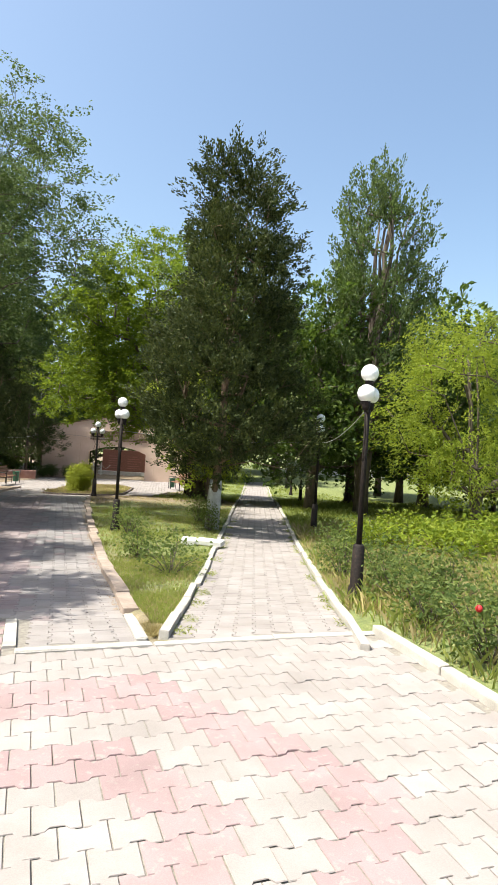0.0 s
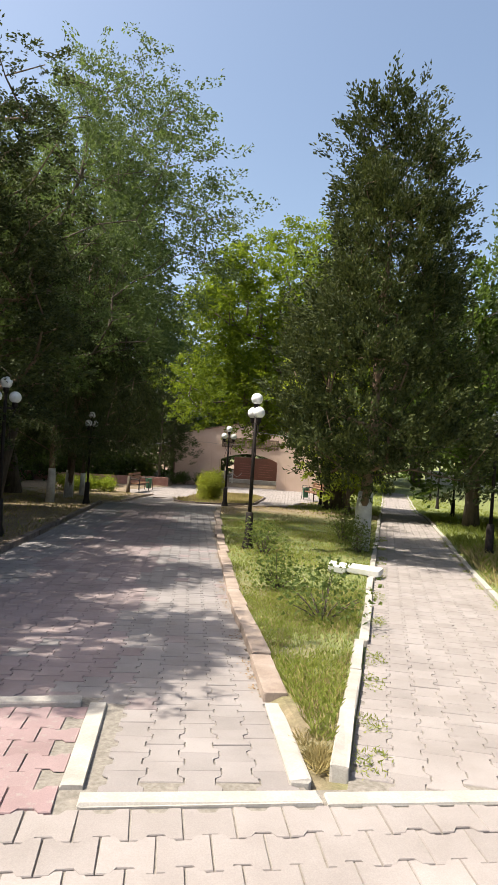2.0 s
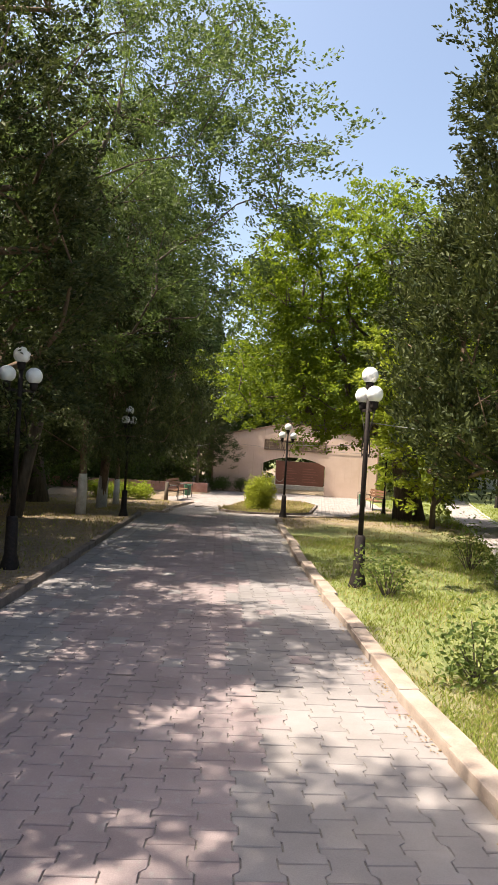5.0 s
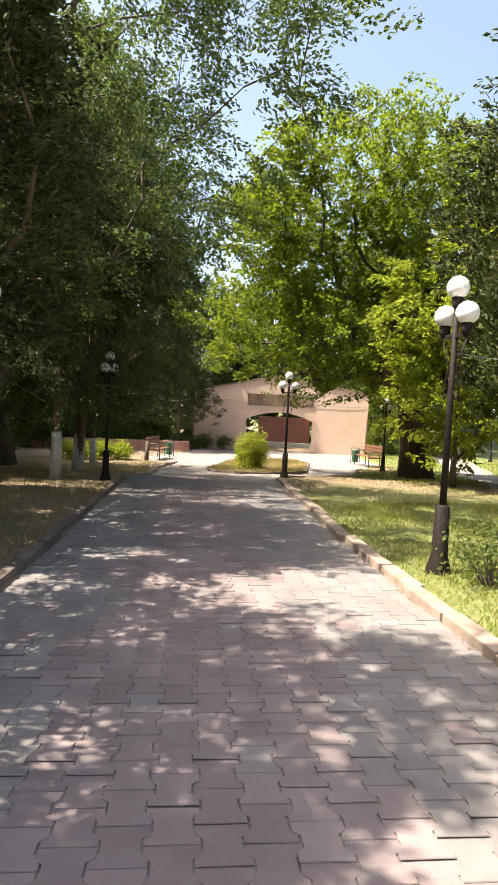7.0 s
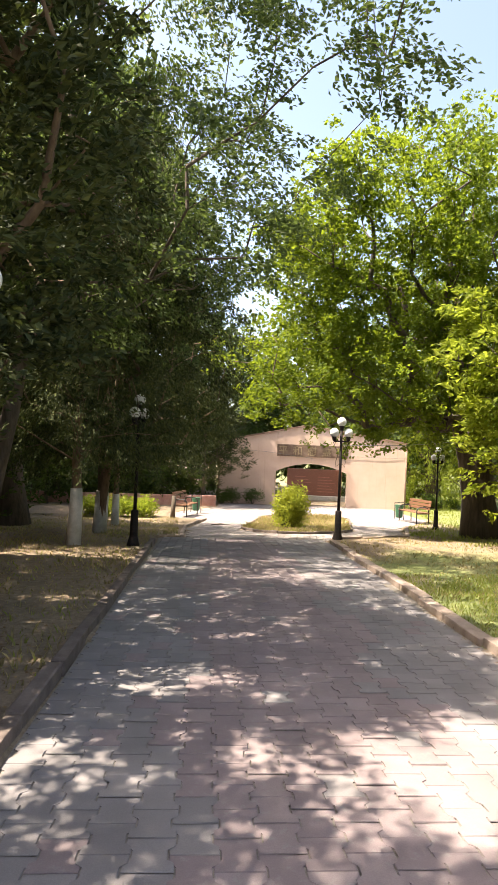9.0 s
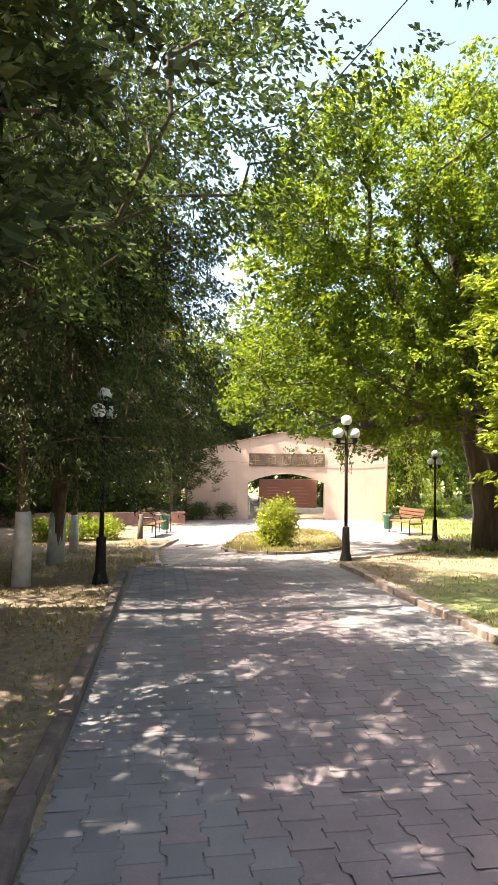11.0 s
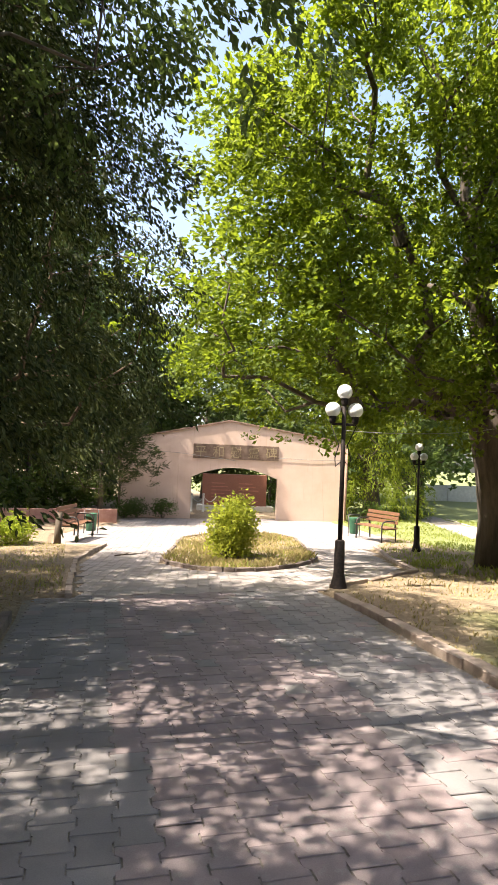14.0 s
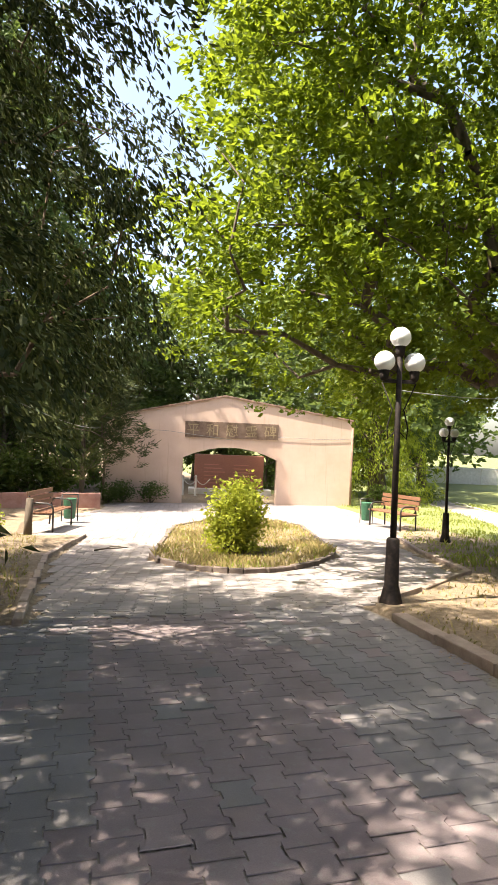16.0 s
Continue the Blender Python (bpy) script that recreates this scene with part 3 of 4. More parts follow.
tree("willow_tree", 12.7, 41.4, 8.0, 2.1, 1.2, "weeping", LIME, BARK, 64, clumps=110, per=170, sigma=0.35, length=0.2, width=0.04, trunk_r=0.4,
     droop=0.7, rise=-1.6, spray=0.7, tufts=9, label="weeping willow with a thick pale trunk beside the memorial", lean=(-0.5, 0))


# ---- paving ----
def paver_outline(l, w, n):
    """A double-T paver, long side along its own y; n is the notch."""
    a, b = l / 2, w / 2
    return [(-b - n, -a), (b + n, -a), (b + n, -a * 0.52), (b - n, -a * 0.3), (b - n, a * 0.3), (b + n, a * 0.52), (b + n, a), (-b - n, a), (-b - n, a * 0.52), (-b + n, a * 0.3), (-b + n, -a * 0.3), (-b - n, -a * 0.52)]


PL, PW, PN, GAP = 0.2, 0.165, 0.014, 0.0028
OUT = np.array(paver_outline(PL - GAP * 2, PW - GAP * 2, PN))
OUT_IN = OUT * np.array([0.972, 0.977])


def paver_arrays():
    """Verts and triangles of one paver: a chamfered top and sides."""
    v = [(x, y, 0.0) for x, y in OUT_IN] + [(x, y, -0.005) for x, y in OUT] + [(x, y, -0.035) for x, y in OUT]
    t = []
    for i in range(12):
        j = (i + 1) % 12
        t += [(i, 12 + i, 12 + j), (i, 12 + j, j), (12 + i, 24 + i, 24 + j), (12 + i, 24 + j, 12 + j)]
    t += [(0, 1, 2), (0, 2, 11), (2, 3, 10), (2, 10, 11), (3, 4, 9), (3, 9, 10), (4, 5, 8), (4, 8, 9), (5, 6, 7), (5, 7, 8)]
    return np.array(v), np.array(t)


PV, PT = paver_arrays()
PV[12:24, 2] = -0.004
PTOP = PT[(PT < 24).all(axis=1)]


def paving(name, label, origin, angle, s0, s1, w0, w1, inside, near, red, grey):
    """Pavers in running rows. Rows run along the direction 'angle'; those in the near stretch are pieces of their own."""
    sheet = new(name)
    tagged(sheet, label, "paving", kind="structure")
    ca, sa = math.cos(radians(angle)), math.sin(radians(angle))
    rng = np.random.RandomState(len(name))
    singles, rest, flags = [], [], []
    cols = int((w1 - w0) / PW)
    for k in range(cols):
        wv = w0 + (k + 0.5) * PW
        off = PL / 2 if k % 2 else 0.0
        s = s0 + off
        while s < s1:
            X = origin[0] - wv * -ca + s * -sa
            Y = origin[1] + wv * sa + s * ca
            if inside(X, Y):
                r, g = red(X, Y, k, s), grey(X, Y, k, s)
                (singles if near(X, Y) and len(singles) < 300 else rest).append((X, Y, r, g))
            s += PL

    def pose_of(X, Y):
        slope = math.atan((float(low(Y + 0.3)) - float(low(Y - 0.3))) / 0.6)
        z = float(low(Y)) + rng.normal(0, 0.0016)
        return Matrix.Translation((X, Y, z)) @ Matrix.Rotation(slope + rng.normal(0, 0.006), 4, "X") @ Matrix.Rotation(rng.normal(0, 0.006), 4, "Y") @ Matrix.Rotation(radians(angle) + rng.normal(0, 0.008), 4, "Z")

    meshes = {}
    for X, Y, r, g in singles:
        key = (round(r, 1), round(g, 1))
        if key not in meshes:
            me = bpy.data.meshes.new("paver")
            me.from_pydata(PV.tolist(), [], PT.tolist())
            me.materials.append(PAVER)
            for nm, val in (("red", key[0]), ("grey", key[1])):
                at = me.attributes.new(nm, "FLOAT", "POINT")
                at.data.foreach_set("value", np.full(len(PV), val, dtype=np.float32))
            meshes[key] = me
        ob = new("paver", meshes[key])
        ob.parent = sheet
        ob.matrix_basis = pose_of(X, Y)
    if rest:
        V, T, R, Gs = [], [], [], []
        for i, (X, Y, r, g) in enumerate(rest):
            M = np.array(pose_of(X, Y))
            V.append(PV[:24] @ M[:3, :3].T + M[:3, 3])
            T.append(PTOP + i * 24)
            R.append(np.full(24, r))
            Gs.append(np.full(24, g))
        ob = fast_mesh("pavers", np.concatenate(V), np.concatenate(T), PAVER, sheet)
        for nm, val in (("red", R), ("grey", Gs)):
            at = ob.data.attributes.new(nm, "FLOAT", "POINT")
            at.data.foreach_set("value", np.concatenate(val).astype(np.float32))
        tagged(ob, kind="stuff")
    return sheet


def bed(name, pts, dz=-0.008):
    """Joint sand under a stretch of paving, following the fall of the ground."""
    (xl0, xr0), ys = pts[0], pts[1]
    V, F = [], []
    for i, (y, xl, xr) in enumerate(ys):
        V += [(xl, y, float(low(y)) + dz), (xr, y, float(low(y)) + dz)]
        if i:
            F.append((2 * i - 2, 2 * i - 1, 2 * i + 1, 2 * i))
    return tagged(raw(name, V, F, JOINT), "dark joint sand under the pavers", "paving bed", kind="structure")


bed("paving_bed_1", [(0, 0), [(y, -9.0, 2.9) for y in (-8.0, 0.0, 4.6)]])
bed("paving_bed_2", [(0, 0), [(y, float(left_edge(y)), float(right_edge(y))) for y in np.arange(4.6, 23.6, 0.5)]])
bed("paving_bed_3", [(0, 0), [(y, SIDE_A.x + (y - SIDE_A.y) * 0.381, SIDE_A.x + (y - SIDE_A.y) * 0.381 + SIDE_W / 0.9345) for y in np.arange(4.6, 43.5, 0.5)]])


def plaza_red(X, Y, k, s):
    if Y > 4.5:
        return 0.75
    dy = abs(Y - 2.42)
    u = X + 0.576 * dy
    for far, wide in ((1.78, 1.5), (0.98, 0.72)):
        if u < far and dy < wide and (u > far - 0.34 or dy > wide - 0.36):
            return 0.72
    return 0.0


paving("plaza_paving", "cream and worn pink double-T pavers of the plaza", (0, 0), 90, -2.9, 8.0, -5.92, 5.83,
       lambda X, Y: bool((Y < 4.44 and X < 2.85) or (4.5 < Y < 5.58 and X < -0.14)), lambda X, Y: 2.6 < Y < 4.6 and -1.2 < X < 2.9, plaza_red, lambda X, Y, k, s: 0.0)


random.seed(5)


def main_red(X, Y, k, s):
    c = 0.5 * (float(left_edge(Y)) + float(right_edge(Y)))
    return 0.36 if abs(X - c + 0.1) < 0.75 + 0.12 * math.sin(3 * Y) and random.random() < 0.96 else (0.35 if random.random() < 0.06 else 0.0)


def main_grey(X, Y, k, s):
    return float(np.clip(0.35 + (Y - 7.0) * 0.1, 0.35, 0.95))


MAIN_ANGLE = -2.6
paving("main_walk_paving", "grey, cream and pinkish double-T pavers of the main walk", (0, 4.6), MAIN_ANGLE, -0.2, 19.0, -3.4, 3.0,
       lambda X, Y: bool(4.6 < Y < 23.3 and left_edge(Y) + 0.05 < X < right_edge(Y) - 0.06 and not (Y < 5.72 and X < 0.08)), lambda X, Y: 5.0 < Y < 9.2 and -1.2 < X < 1.2, main_red, main_grey)


def in_side(X, Y):
    s, w = side_coords(X, Y)
    return bool(Y > 4.6 and 0.08 < w < SIDE_W - 0.08)


paving("side_walk_paving", "pale cream double-T pavers of the narrow side walk", (SIDE_A.x, SIDE_A.y), -20.85, -0.6, 36.0, 0.02, SIDE_W,
       in_side, lambda X, Y: 4.6 < Y < 11.5, lambda X, Y, k, s: 0.0, lambda X, Y, k, s: 0.1)


def in_fore(X, Y):
    return bool(23.3 < Y < 40.5 and fore_left(Y) + 0.08 < X < fore_right(Y) - 0.08 and island(X, Y) < -0.06)


paving("forecourt_paving", "sunlit pale pavers of the forecourt before the memorial", (0, 23.3), -12, -2.0, 19.0, -4.5, 12.0,
       in_fore, lambda X, Y: Y < 26.2, lambda X, Y, k, s: 0.0, lambda X, Y, k, s: 0.0)


# ---- kerbs ----
def kerb(name, pts, material, label, width=0.1, rise=0.085, piece=0.9, side=1, jitter=0.012):
    """Kerb stones laid end to end along a line of (x, y)."""
    rng = np.random.RandomState(len(pts) * 7 + len(name))
    root = new(name)
    tagged(root, label, "kerb", kind="structure")
    P = [Vector(p) for p in pts]
    for a, b in zip(P, P[1:]):
        n = max(1, round((b - a).length / piece))
        for i in range(n):
            p, q = a.lerp(b, i / n), a.lerp(b, (i + 1) / n)
            d = (q - p)
            L = d.length - 0.012
            bm = bmesh.new()
            box(bm, -L / 2, L / 2, -width / 2, width / 2, -0.12, rise, 0.012)
            for v in bm.verts:
                v.co += Vector((rng.normal(0, 0.002), rng.normal(0, 0.002), rng.normal(0, 0.0025)))
            ob = part("kerb_stone", bm, material, root)
            mid = (p + q) / 2
            rise_a = math.atan2(float(low(q.y)) - float(low(p.y)), d.length)
            ob.matrix_basis = Matrix.Translation((mid.x + rng.normal(0, jitter), mid.y, float(low(mid.y)) + rng.normal(0, 0.006))) @ Matrix.Rotation(math.atan2(d.y, d.x) + rng.normal(0, 0.012), 4, "Z") @ Matrix.Rotation(-rise_a, 4, "Y")
    return root


kerb("kerb_right", [(float(right_edge(y)) + 0.06, y) for y in (5.72, 9.2, 14.6, 18.8, 22.6)], KERB_WARM, "weathered tan kerb stones beside the lawn", width=0.15, rise=0.07, piece=0.8)
kerb("kerb_right_front", [(0.92, 4.62), (0.98, 5.66)], KERB, "whitewashed kerb stones at the fork", width=0.1, rise=0.018)
kerb("kerb_left", [(float(left_edge(y)) - 0.06, y) for y in (6.5, 13, 22)], KERB_DARK, "dark kerb stones along the dry verge", width=0.1, rise=0.08)
for nm, w in (("kerb_side_left", -0.05), ("kerb_side_right", SIDE_W + 0.05)):
    o = SIDE_A + Vector((SIDE_DIR.y, -SIDE_DIR.x)) * w
    kerb(nm, [o + SIDE_DIR * 0.05, o + SIDE_DIR * 14, o + SIDE_DIR * 40], KERB, "pale concrete kerb along the side walk", width=0.085, rise=0.042)
kerb("kerb_plaza_edge", [(-0.02, 4.54), (2.98, 4.49)], KERB, "pale flush kerb strip at the plaza's edge", width=0.09, rise=0.012)
kerb("kerb_plaza_right", [(2.95, 4.5), (2.95, -3.0)], KERB, "pale kerb along the plaza's edge by the roses", width=0.1, rise=0.062)
kerb("kerb_panel", [(-0.05, 4.62), (-0.05, 5.69)], KERB, "raised white kerb beside the pink panel", width=0.1, rise=0.018)
kerb("kerb_panel_far", [(-0.13, 5.67), (-2.4, 5.67)], KERB, "pale kerb at the far edge of the pink panel", width=0.08, rise=0.03)
kerb("kerb_forecourt_left", [(-1.17, 23.1), (-1.05, 28.28), (-0.27, 31.33)], KERB_WARM, "thin bent kerb beside the forecourt", width=0.09, rise=0.07)
kerb("kerb_forecourt_right", [(2.35, 23.2), (4.77, 24.98), (5.4, 26.6), (6.9, 30.4)], KERB_WARM, "kerb stones round the forecourt's edge", width=0.11, rise=0.08)
isl = []
for yy in np.concatenate([[25.92, 26.0, 26.15, 26.4, 26.8, 27.4, 28.3], np.arange(29.5, 34, 1.1)]):
    half = float(island(1.85 + 0.27 * (yy - 25.9), yy))
    isl.append((yy, 1.85 + 0.27 * (yy - 25.9), half))
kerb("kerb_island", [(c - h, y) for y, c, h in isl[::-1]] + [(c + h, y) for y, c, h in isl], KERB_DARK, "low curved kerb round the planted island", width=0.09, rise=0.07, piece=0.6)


# ---- lamps ----
def park_lamp():
    root = new("park_lamp")
    bm = bmesh.new()
    tube(bm, [(0, 0, -0.05), (0, 0, 0.02), (0, 0, 0.16), (0, 0, 0.2), (0, 0, 0.66), (0, 0, 0.68)], [0.13, 0.125, 0.09, 0.078, 0.07, 0.05], 8)
    part("base_sleeve", bm, LAMP_IRON, root, "flared dark iron sleeve with rust")
    bm = bmesh.new()
    tube(bm, [(0, 0, 0.6), (0, 0, 1.6), (0, 0, 2.58)], [0.034, 0.032, 0.028], 10)
    part("pole", bm, LAMP_IRON, root)
    bm = bmesh.new()
    box(bm, -0.17, 0.17, -0.017, 0.017, 2.25, 2.285, 0.004)
    part("crossarm", bm, LAMP_IRON, root)
    for s in (-1, 1):
        bm = bmesh.new()
        tube(bm, [(0.03 * s, 0, 1.75), (0.1 * s, 0, 1.68), (0.11 * s, 0, 1.8), (0.06 * s, 0, 1.98), (0.18 * s, 0, 2.25)], [0.008] * 5, 5)
        part("scroll", bm, LAMP_IRON, root)
    for x, z in ((-0.16, 2.27), (0.16, 2.27), (0, 2.52)):
        bm = bmesh.new()
        tube(bm, [(x, 0, z), (x, 0, z + 0.03), (x, 0, z + 0.11)], [0.03, 0.045, 0.055], 12)
        cup = part("globe_cup", bm, LAMP_IRON, root)
        bm = bmesh.new()
        ball(bm, (x, 0, z + 0.195), 0.105)
        part("globe", bm, GLOBE, cup, "white opal plastic globe")
    return tagged(root, "dark iron park lamp with three white globes", "lamp", "park lamps")


lamp = park_lamp()
LAMPS = ((3.58, 5.93, 50, -2), (1.81, 12.85, 100, 0), (6.48, 12.85, 60, 1), (11.35, 24.0, 50, 0), (14.2, 31.3, 40, 0), (-2.62, 13.2, 20, 0), (-2.08, 20.95, 62, 1), (2.4, 23.15, -10, 0), (7.5, 29.3, 10, 0), (16.6, 37.4, 30, 0))
for i, (x, y, a, l) in enumerate(LAMPS):
    mm = pose(x, y, float(low(y)) + 0.02, 0, l * 0.6, a) @ Matrix.Scale(1.06 if i else 0.95, 4)
    if i == 0:
        lamp.matrix_basis = mm
    else:
        copy_thing(lamp, mm)


# ---- memorial wall ----
def memorial_wall():
    root = new("memorial_wall")
    root.matrix_basis = pose(5.66, 40.55, -1.95, 0, 0, -12)
    W, WR, AX, T = 4.88, 4.74, -0.35, 0.42
    eL, eR, ap = 3.3, 3.52, 4.28
    gx0, gx1 = -1.92, 1.77
    sp, gt = 1.86, 2.3
    bm = bmesh.new()
    outline = [(-W, -0.3), (gx0, -0.3), (gx0, sp)] + [(gx0 + (gx1 - gx0) * f, sp + (gt - sp) * (1 - abs(2 * f - 1) ** 2.0)) for f in (0.12, 0.26, 0.4, 0.5, 0.6, 0.74, 0.88)] + [(gx1, sp), (gx1, -0.3), (WR, -0.3), (WR, eR), (AX, ap), (-W, eL)]
    fr = [bm.verts.new((x, -T / 2, z)) for x, z in outline]
    bk = [bm.verts.new((x, T / 2, z)) for x, z in outline]
    bm.faces.new(fr)
    bm.faces.new(bk[::-1])
    n = len(outline)
    for i in range(n):
        bm.faces.new((fr[i], bk[i], bk[(i + 1) % n], fr[(i + 1) % n]))
    bmesh.ops.recalc_face_normals(bm, faces=bm.faces)
    part("wall", bm, PLASTER, root)
    for x0, z0, x1, z1 in ((-W - 0.05, eL, AX, ap), (AX, ap, WR + 0.05, eR)):
        bm = bmesh.new()
        L = math.hypot(x1 - x0, z1 - z0)
        box(bm, 0, L, -T / 2 - 0.06, T / 2 + 0.06, 0.0, 0.07, 0.01)
        ob = part("coping", bm, ROOF_EDGE, root, "rusty weathered coping")
        ob.matrix_basis = Matrix.Translation((x0, 0, z0 - 0.01)) @ Matrix.Rotation(-math.atan2(z1 - z0, x1 - x0), 4, "Y")
    # left: a drainpipe; right: dark strip standing in for the wall's shaded end
    for x in (-W - 0.03, WR + 0.03):
        bm = bmesh.new()
        tube(bm, [(x, -T / 2 - 0.03, -0.1), (x, -T / 2 - 0.03, 3.3)], [0.045, 0.045], 10)
        part("pipe_shade_strip", bm, ROOF_EDGE, root)
    sign = bmesh.new()
    box(sign, -1.88, 1.78, -T / 2 - 0.05, -T / 2 - 0.003, 2.66, 3.28, 0.01)
    board = part("sign_board", sign, SIGN_BACK, root, "brown board with five faded gold characters")
    for i, ch in enumerate("平和慰霊碑"):
        cu = bpy.data.curves.new("character", "FONT")
        cu.body, cu.size, cu.extrude, cu.align_x = ch, 0.52, 0.008, "CENTER"
        tmp = new("character_curve", cu)
        dg = bpy.context.evaluated_depsgraph_get()
        me = bpy.data.meshes.new_from_object(tmp.evaluated_get(dg))
        bpy.data.objects.remove(tmp)
        me.materials.clear()
        me.materials.append(SIGN_GOLD)
        ob = new("character", me)
        ob.parent = board
        ob.matrix_basis = pose(-1.56 + i * 0.755, -T / 2 - 0.056, 2.77, 90)
    bm = bmesh.new()
    tube(bm, [(-W, -T / 2 - 0.02, 2.95), (-2.5, -T / 2 - 0.05, 2.86), (0, -T / 2 - 0.09, 2.6)], [0.008] * 3, 5)
    tube(bm, [(1.78, -T / 2 - 0.03, 2.78), (3.4, -T / 2 - 0.03, 2.76), (WR, -T / 2 - 0.02, 2.8)], [0.008] * 3, 5)
    part("cable", bm, CABLE_PALE, root)
    return tagged(root, "peach plastered gabled memorial wall with an arched gateway", "memorial wall")


memorial_wall()


def stele():
    root = new("memorial_stele")
    root.matrix_basis = pose(6.7, 44.6, -1.98, 0, 0, -12)
    bm = bmesh.new()
    box(bm, -1.85, 1.95, -0.5, 0.5, -0.1, 0.4, 0.02)
    part("pedestal", bm, STONE_WHITE, root, "pale stone pedestal")
    bm = bmesh.new()
    box(bm, -1.6, 1.6, -0.22, 0.22, 0.4, 1.95, 0.02)
    part("slab", bm, RED_STONE, root)
    for x0, x1 in ((-1.15, -0.2), (0.2, 1.2)):
        for k in range(6):
            bm = bmesh.new()
            box(bm, x0, x1 - 0.15 * (k % 3), -0.228, -0.221, 0.62 + k * 0.17, 0.67 + k * 0.17)
            part("inscription_line", bm, RED_STONE_PALE, root)
    return tagged(root, "red-brown polished stone stele on a pale pedestal", "monument")


stele()
tagged(raw("memorial_floor", [(x, y, -1.9) for x, y in ((0.9, 41.9), (10.6, 39.8), (12.0, 50.0), (2.6, 51.5))], [(0, 1, 2, 3)], KERB), "pale paved floor behind the memorial gate", "floor", kind="structure")


def chain_post(x, y):
    root = new("chain_post")
    root.location = (x, y, -1.9)
    bm = bmesh.new()
    tube(bm, [(0, 0, 0), (0, 0, 0.06), (0, 0, 0.08), (0, 0, 0.86)], [0.09, 0.09, 0.05, 0.045], 10)
    part("shaft", bm, STONE_WHITE, root)
    bm = bmesh.new()
    ball(bm, (0, 0, 0.9), 0.065, 12, 8)
    part("finial", bm, STONE_WHITE, root)
    bm = bmesh.new()
    pts = [(0.6 * f, -0.15 * f, 0.82 - 0.26 * math.sin(math.pi * f)) for f in np.linspace(0, 1, 9)]
    tube(bm, pts, [0.018] * 9, 6)
    part("chain", bm, STONE_WHITE, root, "sagging white chain")
    return tagged(root, "white post with a sagging chain beside the stele", "post", "chain posts")


cp = chain_post(4.35, 43.6)
for x, y in ((4.9, 43.5), (8.75, 42.6), (9.4, 42.4), (3.8, 43.7)):
    copy_thing(cp, pose(x, y, -1.9))


# ---- benches, bins, posts, low wall ----
def bench():
    root = new("park_bench")
    for s in (-0.62, 0.62):
        bm = bmesh.new()
        tube(bm, [(s, -0.28, 0), (s, -0.28, 0.5), (s, -0.24, 0.6), (s, -0.14, 0.64), (s, 0.1, 0.64), (s, 0.2, 0.62), (s, 0.24, 0.5), (s, 0.26, 0)], [0.022] * 8, 8)
        tube(bm, [(s, 0.2, 0.4), (s, 0.3, 0.86)], [0.02, 0.02], 8)
        tube(bm, [(s, -0.28, 0.4), (s, 0.25, 0.4)], [0.02, 0.02], 8)
        part("side_frame", bm, IRON, root, "black bent iron side frame")
    for k in range(4):
        bm = bmesh.new()
        box(bm, -0.75, 0.75, -0.26 + k * 0.125, -0.155 + k * 0.125, 0.42, 0.45, 0.006)
        part("seat_slat", bm, WOOD, root)
    for k in range(3):
        bm = bmesh.new()
        box(bm, -0.75, 0.75, 0.2 + k * 0.03, 0.225 + k * 0.03, 0.55 + k * 0.125, 0.65 + k * 0.125, 0.006)
        part("back_slat", bm, WOOD, root)
    return tagged(root, "park bench of orange wooden slats on black iron", "bench", "park benches")


b1 = bench()
b1.matrix_basis = pose(7.9, 32.2, float(low(32.2)) + 0.03, 0, 0, -80)
copy_thing(b1, pose(-1.0, 32.6, float(low(32.6)) + 0.03, 0, 0, 70))


def litter_bin():
    root = new("litter_bin")
    bm = bmesh.new()
    tube(bm, [(0, 0, 0.08), (0, 0, 0.1), (0, 0, 0.58), (0, 0, 0.6)], [0.13, 0.14, 0.17, 0.175], 14)
    part("bucket", bm, BIN_GREEN, root)
    bm = bmesh.new()
    for s in (-0.2, 0.2):
        tube(bm, [(s, 0, 0), (s, 0, 0.7)], [0.015, 0.015], 6)
    tube(bm, [(-0.2, 0, 0.7), (0.2, 0, 0.7)], [0.015, 0.015], 6)
    part("stand", bm, IRON, root)
    return tagged(root, "green litter bin on an iron stand beside the bench", "bin")


lb = litter_bin()
lb.matrix_basis = pose(7.75, 33.4, float(low(33.4)) + 0.03)
copy_thing(lb, pose(-0.55, 34.0, float(low(34.0)) + 0.03))

bm = bmesh.new()
tube(bm, [(0, 0, -0.1), (0, 0, 0.3), (0.02, 0, 0.78)], [0.1, 0.085, 0.08], 9)
stump = part("wooden_post", bm, BARK, None)
stump.matrix_basis = pose(-1.45, 31.4, float(low(31.4)) + 0.03)
tagged(stump, "stubby brown wooden post beside the forecourt", "post")

low_wall = new("low_wall")
tagged(low_wall, "low pinkish wall behind the left bench", "wall", kind="structure")
for i in range(9):
    bm = bmesh.new()
    box(bm, i * 1.5, i * 1.5 + 1.49, -0.1, 0.1, -0.2, 0.5, 0.01)
    ob = part("wall_panel", bm, BRICK_WALL, low_wall)
low_wall.matrix_basis = pose(-13.0, 37.2, float(low(37.2)), 0, 0, 3)


def slab(x, y, a, l):
    bm = bmesh.new()
    box(bm, -l / 2, l / 2, -0.13, 0.13, -0.03, 0.06, 0.012)
    ob = part("stone_slab", bm, STONE_WHITE, None)
    ob.matrix_basis = pose(x, y, float(low(y)) + 0.08, 4, 0, a)
    return tagged(ob, "loose pale concrete slab lying on the grass", "slab")


slab(2.91, 10.87, 70, 0.4)
slab(3.27, 10.68, -35, 0.5)


